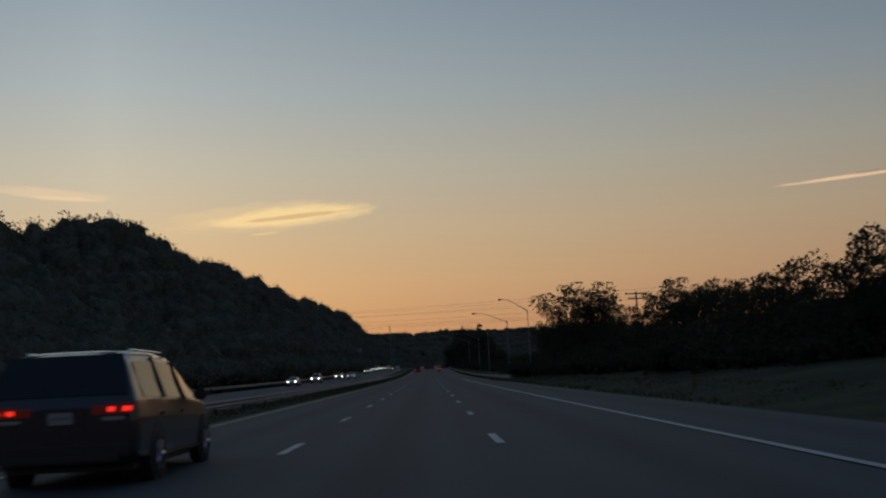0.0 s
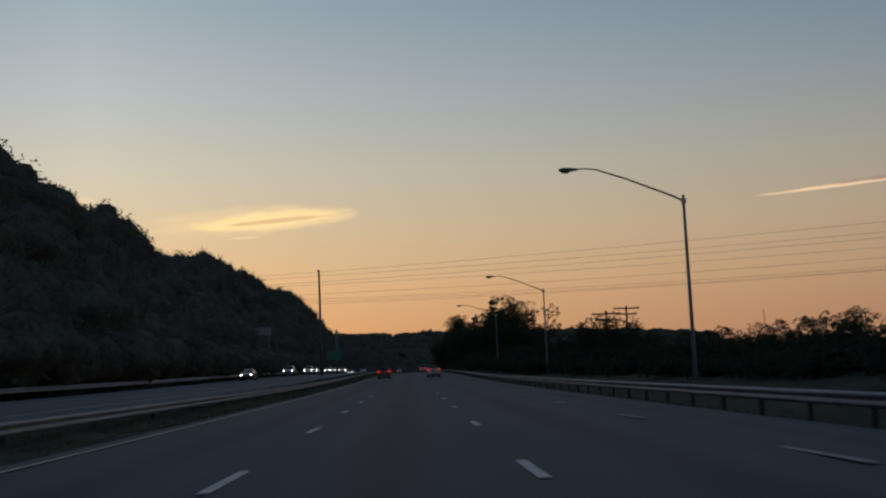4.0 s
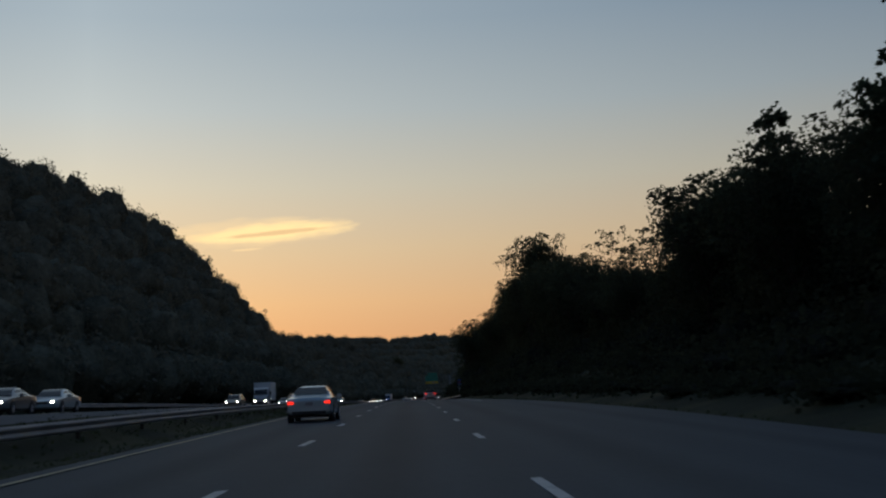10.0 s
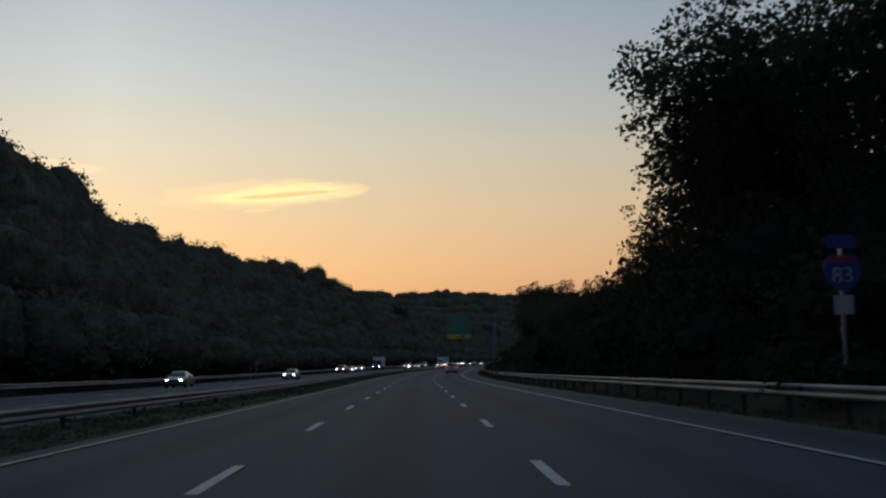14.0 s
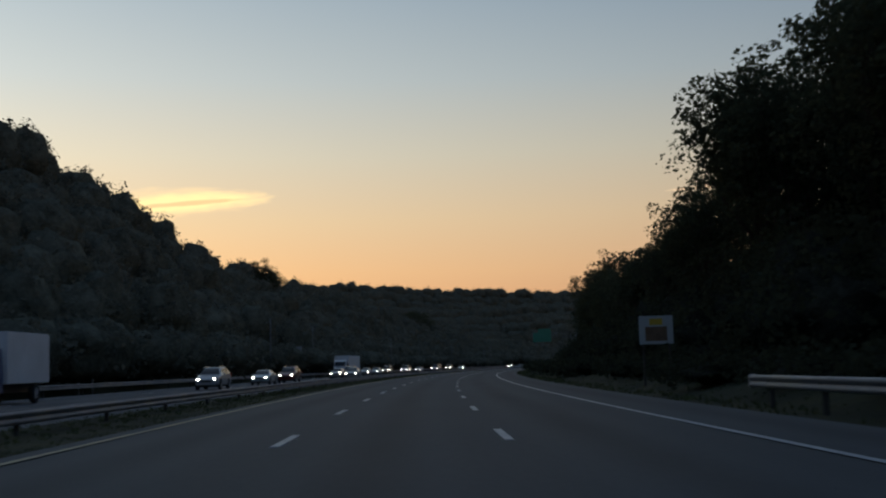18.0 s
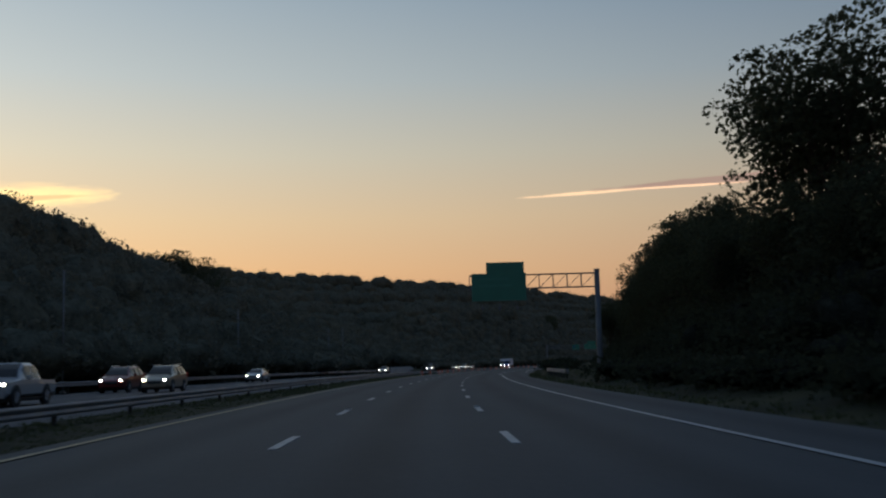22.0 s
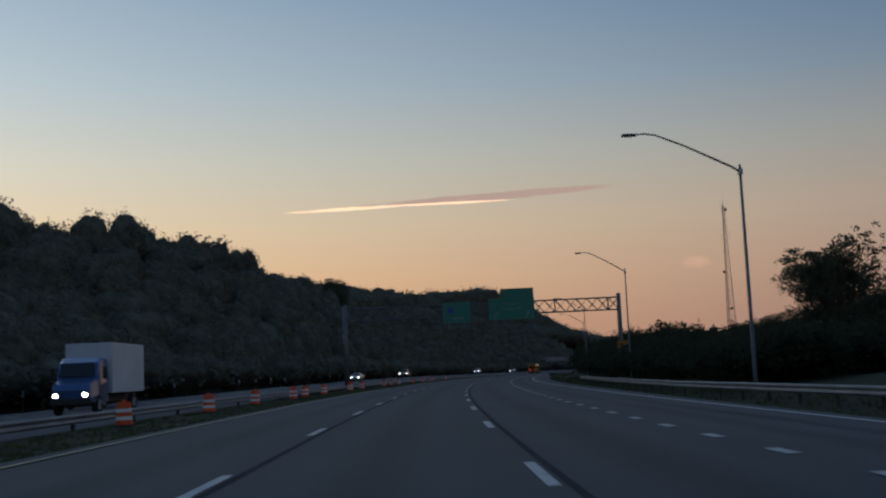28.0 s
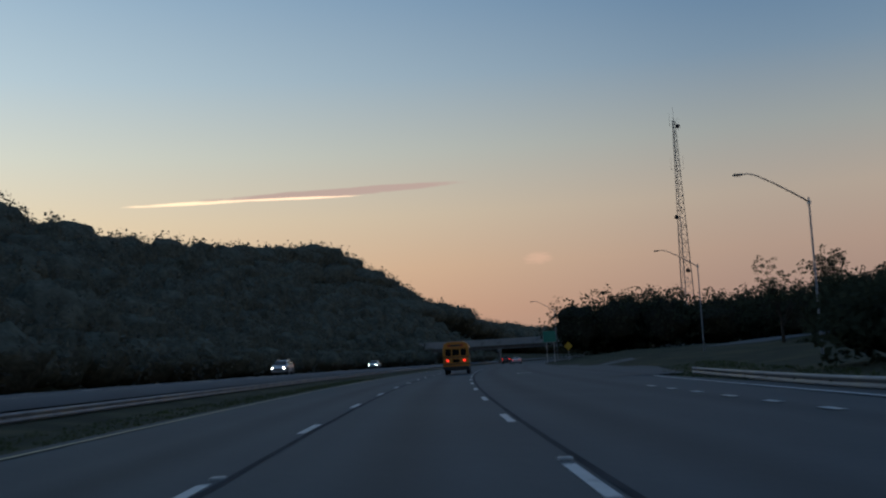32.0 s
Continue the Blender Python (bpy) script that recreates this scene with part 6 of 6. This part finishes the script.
            for x in (0.64, 0.83):
                part("tail_lamp", boxed(side * x - 0.065, side * x + 0.065, -0.02, 0.06, 0.94, 1.04, bevel=0.02), tl, t, "glowing red lamp")
            part("reverse_lamp", boxed(side * 0.66 - 0.15, side * 0.66 + 0.15, -0.02, 0.06, 0.845, 0.895, bevel=0.015), P["plate"], t, "pale reversing lamp strip")
        else:
            z = 0.80 if kind == "sedan" else 0.86
            xs = sorted((side * (w0 - 0.30), side * (w0 - 0.04)))
            part("tail_lamp", boxed(xs[0], xs[1], -0.02, 0.14, z - 0.10, z + 0.05, bevel=0.03), tl, t, "red tail lamp")
        fz = {"suv": 0.74, "van": 0.70, "sedan": 0.62, "pickup": 0.84}[kind]
        wf = side_at(shape, L - 0.12)[4]
        xs = sorted((side * (wf - 0.34), side * (wf - 0.02)))
        h = part("headlamp", boxed(xs[0], xs[1], L - 0.36, L - 0.06, fz - 0.02, fz + 0.13, bevel=0.03), P["chrome"], t, "headlamp housing")
        if lit_head:
            part("headlamp_lens", boxed((xs[0] + xs[1]) / 2 - 0.09, (xs[0] + xs[1]) / 2 + 0.09, L - 0.07, L - 0.02, fz, fz + 0.12, bevel=0.02), P["head_on"], h, "lit headlamp")
    part("rear_bumper", boxed(-w0 + 0.03, w0 - 0.03, -0.06, 0.14, 0.40, 0.60, bevel=0.05), P[colour], t, "rear bumper")
    part("lower_valance", boxed(-w0 + 0.2, w0 - 0.2, -0.085, 0.06, 0.33, 0.47, bevel=0.03), P["trim"], t, "black lower valance")
    if kind == "suv":
        part("bumper_insert", boxed(-0.62, 0.62, -0.075, 0.02, 0.43, 0.55, bevel=0.02), P["trim"], t, "black insert in the bumper")
        part("bumper_lip", boxed(-0.6, 0.6, -0.095, 0.02, 0.395, 0.415, bevel=0.008), P["chrome"], t, "thin bright lip under the bumper")
    part("front_bumper", boxed(-w0 + 0.14, w0 - 0.14, L - 0.22, L + 0.05, 0.36, 0.56, bevel=0.05), P[colour], t, "front bumper")
    part("grille", boxed(-0.42, 0.42, L - 0.10, L + 0.02, 0.56, 0.72, bevel=0.02), P["trim"], t, "dark grille")
    pz = {"suv": 0.93, "van": 0.82, "sedan": 0.66, "pickup": 0.62}[kind]
    pl = part("licence_plate", boxed(-0.155, 0.155, -0.035, 0.03, pz, pz + 0.15, bevel=0.005), P["plate"], t, "licence plate with plain bars")
    part("plate_bar", boxed(-0.11, 0.11, -0.039, -0.035, pz + 0.055, pz + 0.095), P["grey"], pl)
    part("plate_recess", boxed(-0.30, 0.30, -0.012, 0.05, pz - 0.03, pz + 0.20, bevel=0.01), P[colour], t)
    if rails:
        part("tailgate_crease", boxed(-0.64, 0.64, -0.03, 0.06, 0.675, 0.695, bevel=0.004), P["trim"], t, "dark shut line under the tailgate")
        part("plate_frame", boxed(-0.19, 0.19, -0.03, 0.03, pz - 0.025, pz + 0.175, bevel=0.01), P["trim"], t, "dark plate frame")
        part("badge", tubed([(0, -0.01, 1.19), (0, 0.08, 1.19)], [0.065, 0.065], 12), P["trim"], t, "small dark oval badge")
        part("tailgate_seam", boxed(-0.66, 0.66, -0.012, 0.05, 1.125, 1.138), P["trim"], t)
    if rails or kind in ("van", "suv"):
        for side in (1, -1):
            wr = side_at(shape, 1.4)[5]
            part("roof_rail", tubed([(side * wr * 0.9, 0.6, 1.68), (side * wr * 0.92, 0.8, 1.755), (side * wr * 0.92, 2.4, 1.75), (side * wr * 0.9, 2.6, 1.67)], 0.018, 6), P["chrome"], t, "roof rail")
    if kind in ("suv", "van"):
        part("roof_spoiler", boxed(-0.62, 0.62, 0.38, 0.66, 1.68, 1.725, bevel=0.02), P[colour], t, "roof spoiler lip")
        part("rear_wiper", tubed([(0.0, 0.08, 1.32), (0.36, 0.12, 1.37)] if kind == "suv" else [(0.0, 0.06, 1.2), (0.36, 0.07, 1.25)], 0.012, 5), P["trim"], t)
        for side in (1, -1):
            for a in cuts[1:3]:
                _, _, wz, rz, ww, wr = side_at(shape, a)
                part("pillar", tubed([(side * (ww * 0.965 + 0.012), a, wz + 0.02), (side * (wr + (ww - wr) * 0.32 + 0.012), a, wz + (rz - wz) * 0.55), (side * (wr + 0.012), a - 0.02, rz - 0.09)], 0.028, 5), P["trim"], t, "dark window pillar")
    part("underbody", boxed(-w0 + 0.12, w0 - 0.12, 0.3, L - 0.4, 0.20, 0.36), P["trim"], t, "dark underbody")
    return t


near_van = car("van", "dark", "dark blue minivan with roof rails and lit tail lamps", "car", lit_tail=True)
near_van.matrix_basis = at(14.15, -3.95)
suv = car("suv", "silver", "silver suv with glowing c-shaped tail lamps", "car", lit_tail=True, rails=True)
suv.matrix_basis = at(974.1, 4.0)
sedan = car("sedan", "silver", "silver sedan driving ahead", "car", lit_tail=True)
sedan.matrix_basis = at(604, -3.66)
dark_suv = car("suv", "dark", "dark suv with red tail lamps", "car", lit_tail=True)
dark_suv.matrix_basis = at(2125, 0.2)
white_sedan = car("sedan", "white", "white sedan driving ahead", "car", lit_tail=True)
white_sedan.matrix_basis = at(2105, 3.8)
copy_thing(dark_suv, at(398, -3.7))
for s in (394, 547, 758):
    copy_thing(suv, at(s, 3.75))


def box_truck(cab, label, rear=0.0):
    t = thing("box_truck", label, "truck")
    b = part("cargo_box", boxed(-1.2, 1.2, rear, 5.6, 1.0, 3.55, bevel=0.04), P["box"], t, "pale cargo box")
    part("rear_door", boxed(-1.1, 1.1, rear - 0.03, rear, 1.1, 3.45, bevel=0.01), P["box"], b)
    part("chassis", boxed(-0.45, 0.45, rear + 0.1, 7.4, 0.55, 0.98), P["trim"], t)
    c = part("cab", loft(bmesh.new(), [[(x * w, y, z) for x, z in ((1, 0.6), (1, h * 0.55), (0.92, h - 0.06), (0.8, h), (-0.8, h), (-0.92, h - 0.06), (-1, h * 0.55), (-1, 0.6))] for y, w, h in ((5.75, 1.05, 2.75), (6.5, 1.08, 2.8), (7.0, 1.08, 2.55), (7.35, 1.06, 1.75), (8.1, 1.0, 1.5), (8.25, 0.95, 1.2))]), P[cab], t, "truck cab")
    bm = bmesh.new()
    vs = [bm.verts.new(p) for p in ((-0.9, 7.36, 1.85), (0.9, 7.36, 1.85), (0.82, 7.06, 2.5), (-0.82, 7.06, 2.5))]
    bm.faces.new(vs)
    bmesh.ops.translate(bm, vec=(0, 0.04, 0.02), verts=bm.verts)
    part("windscreen", bm, P["glass"], c)
    for side in (1, -1):
        h = part("headlamp", boxed(side * 0.72 - 0.18, side * 0.72 + 0.18, 8.05, 8.27, 0.85, 1.08, bevel=0.03), P["chrome"], t)
        part("headlamp_lens", boxed(side * 0.72 - 0.10, side * 0.72 + 0.10, 8.26, 8.30, 0.88, 1.05, bevel=0.02), P["head_on"], h, "lit headlamp")
        part("mirror", boxed(side * 1.3 - 0.1, side * 1.3 + 0.1, 7.0, 7.1, 1.7, 2.3, bevel=0.02), P["trim"], t)
        for y in (rear + 1.5, 7.2):
            wheel(t, side * 0.95, y, 0.48, 0.28)
    part("front_bumper", boxed(-1.0, 1.0, 8.15, 8.34, 0.5, 0.8, bevel=0.03), P["trim"], t)
    return t


# the far carriageway's traffic, lamps lit, coming the other way
kinds = {
    "sw": car("sedan", "white", "white sedan with lit headlamps on the opposite carriageway", "car", lit_head=True),
    "sg": car("sedan", "grey", "grey sedan with lit headlamps on the opposite carriageway", "car", lit_head=True),
    "ss": car("sedan", "silver", "silver sedan with lit headlamps on the opposite carriageway", "car", lit_head=True),
    "uw": car("suv", "white", "white suv with lit headlamps on the opposite carriageway", "car", lit_head=True),
    "ur": car("suv", "red", "maroon suv with lit headlamps on the opposite carriageway", "car", lit_head=True),
    "ut": car("suv", "tan", "tan suv with lit headlamps on the opposite carriageway", "car", lit_head=True),
    "vg": car("van", "grey", "grey minivan with lit headlamps on the opposite carriageway", "car", lit_head=True),
    "pw": car("pickup", "white", "white pickup with lit headlamps on the opposite carriageway", "pickup", lit_head=True),
    "pd": car("pickup", "dark", "dark pickup with lit headlamps on the opposite carriageway", "pickup", lit_head=True),
    "tb": box_truck("blue", "box truck with a blue cab and pale cargo box"),
    "tl": box_truck("white", "white truck with a long pale trailer and lit headlamps", -6.5),
    "tw": box_truck("white", "white box truck with lit headlamps"),
}
A, B, C = -13.4, -17.0, -20.7
ONCOMING = (("sw", 176, C), ("uw", 211, C), ("ss", 252, B), ("sg", 264, C), ("sg", 378, C), ("pw", 427, C), ("uw", 463, C), ("ss", 477, C), ("sw", 516, C), ("ss", 535, C), ("sw", 542, C), ("sg", 552, C), ("uw", 575, C), ("sw", 585, C),
            ("sg", 621, C), ("ss", 629, C), ("ut", 696, C), ("tw", 724, C), ("sg", 726, A), ("vg", 728, B), ("sw", 748, C), ("ss", 749, B), ("ss", 775, A), ("uw", 776, C), ("sw", 777, B), ("uw", 797, B), ("pd", 813, B), ("sg", 821, C), ("ut", 822, B),
            ("sg", 884, C), ("sw", 933, B), ("ur", 1019, C), ("sw", 1032, C), ("ss", 1048, C), ("tb", 1081, C), ("uw", 1111, B), ("ss", 1132, B), ("ur", 1146, B), ("sw", 1172, A), ("sw", 1182, B), ("ut", 1193, B), ("tl", 1211, C),
            ("sw", 1234, C), ("ss", 1246, C), ("ut", 1260, C), ("uw", 1286, C), ("sw", 1307, C), ("pw", 1312, B), ("ut", 1336, B), ("ur", 1339, C), ("ss", 1384, C), ("sw", 1489, C),
            ("sw", 1556, C), ("sg", 1600, C), ("uw", 1616, C), ("sg", 1631, C), ("tw", 1702, C), ("tb", 1690, B), ("sw", 1818, C), ("pd", 1875, C), ("uw", 1998, C), ("ss", 2073, C))
placed = set()
for kind, s, o in ONCOMING:
    ob = kinds[kind]
    m = at(s, o, FAR_Z(s), 180)
    if kind in placed:
        copy_thing(ob, m)
    else:
        ob.matrix_basis = m
        placed.add(kind)

# the school bus ahead
t = thing("school_bus", "yellow school bus seen from behind with red lamps", "bus")
secs = [[(x * w, y, z) for x, z in ((1, 0.75), (1, 1.5), (1, 2.5), (0.9, 2.88), (0.62, 3.06), (-0.62, 3.06), (-0.9, 2.88), (-1, 2.5), (-1, 1.5), (-1, 0.75))] for y, w in ((0.0, 1.17), (0.12, 1.22), (8.4, 1.22), (8.6, 1.18))]
body = part("body", loft(bmesh.new(), secs), P["bus"], t, "yellow body")
part("bonnet", boxed(-0.95, 0.95, 8.55, 10.3, 0.75, 1.75, bevel=0.12), P["bus"], t)
for x0, x1, z0, z1 in ((-0.98, -0.45, 1.75, 2.4), (-0.36, 0.36, 1.75, 2.4), (0.45, 0.98, 1.75, 2.4), (-0.36, 0.36, 1.1, 1.5)):
    part("rear_window", boxed(x0, x1, -0.03, 0.02, z0, z1, bevel=0.03), P["glass"], t, "dark rear window")
part("emergency_door_frame", boxed(-0.42, 0.42, -0.02, 0.0, 0.85, 2.5, bevel=0.01), P["bus"], t)
part("bumper", boxed(-1.2, 1.2, -0.16, 0.06, 0.50, 0.78, bevel=0.03), P["trim"], t, "black bumper")
for z in (0.95, 1.58):
    part("rub_rail", boxed(-1.235, 1.235, -0.035, 8.4, z, z + 0.09, bevel=0.01), P["trim"], t, "black rub rail")
for side in (1, -1):
    part("brake_lamp", boxed(side * 0.78 - 0.10, side * 0.78 + 0.10, -0.05, 0.0, 1.22, 1.42, bevel=0.02), P["tail_on"], t, "glowing red brake lamp")
    part("marker_lamp", boxed(side * 0.98 - 0.07, side * 0.98 + 0.07, -0.05, 0.0, 1.22, 1.36, bevel=0.02), P["tail"], t)
    part("warning_lamp", boxed(side * 0.62 - 0.11, side * 0.62 + 0.11, -0.06, 0.02, 2.62, 2.82, bevel=0.03), P["tail"], t, "roof warning lamp")
    for k in range(8):
        part("side_window", boxed(side * 1.22 - 0.015, side * 1.22 + 0.015, 0.5 + k, 1.35 + k, 1.85, 2.4, bevel=0.02), P["glass"], t)
    for y in (2.4, 9.4):
        wheel(t, side * 1.02, y, 0.5, 0.30)
part("legend_bar", boxed(-0.5, 0.5, -0.03, 0.0, 2.62, 2.80), P["trim"], t, "black lettering bar")
part("underbody", boxed(-0.9, 0.9, 0.4, 9.8, 0.4, 0.78), P["trim"], t)
t.matrix_basis = at(1972, 0.35)
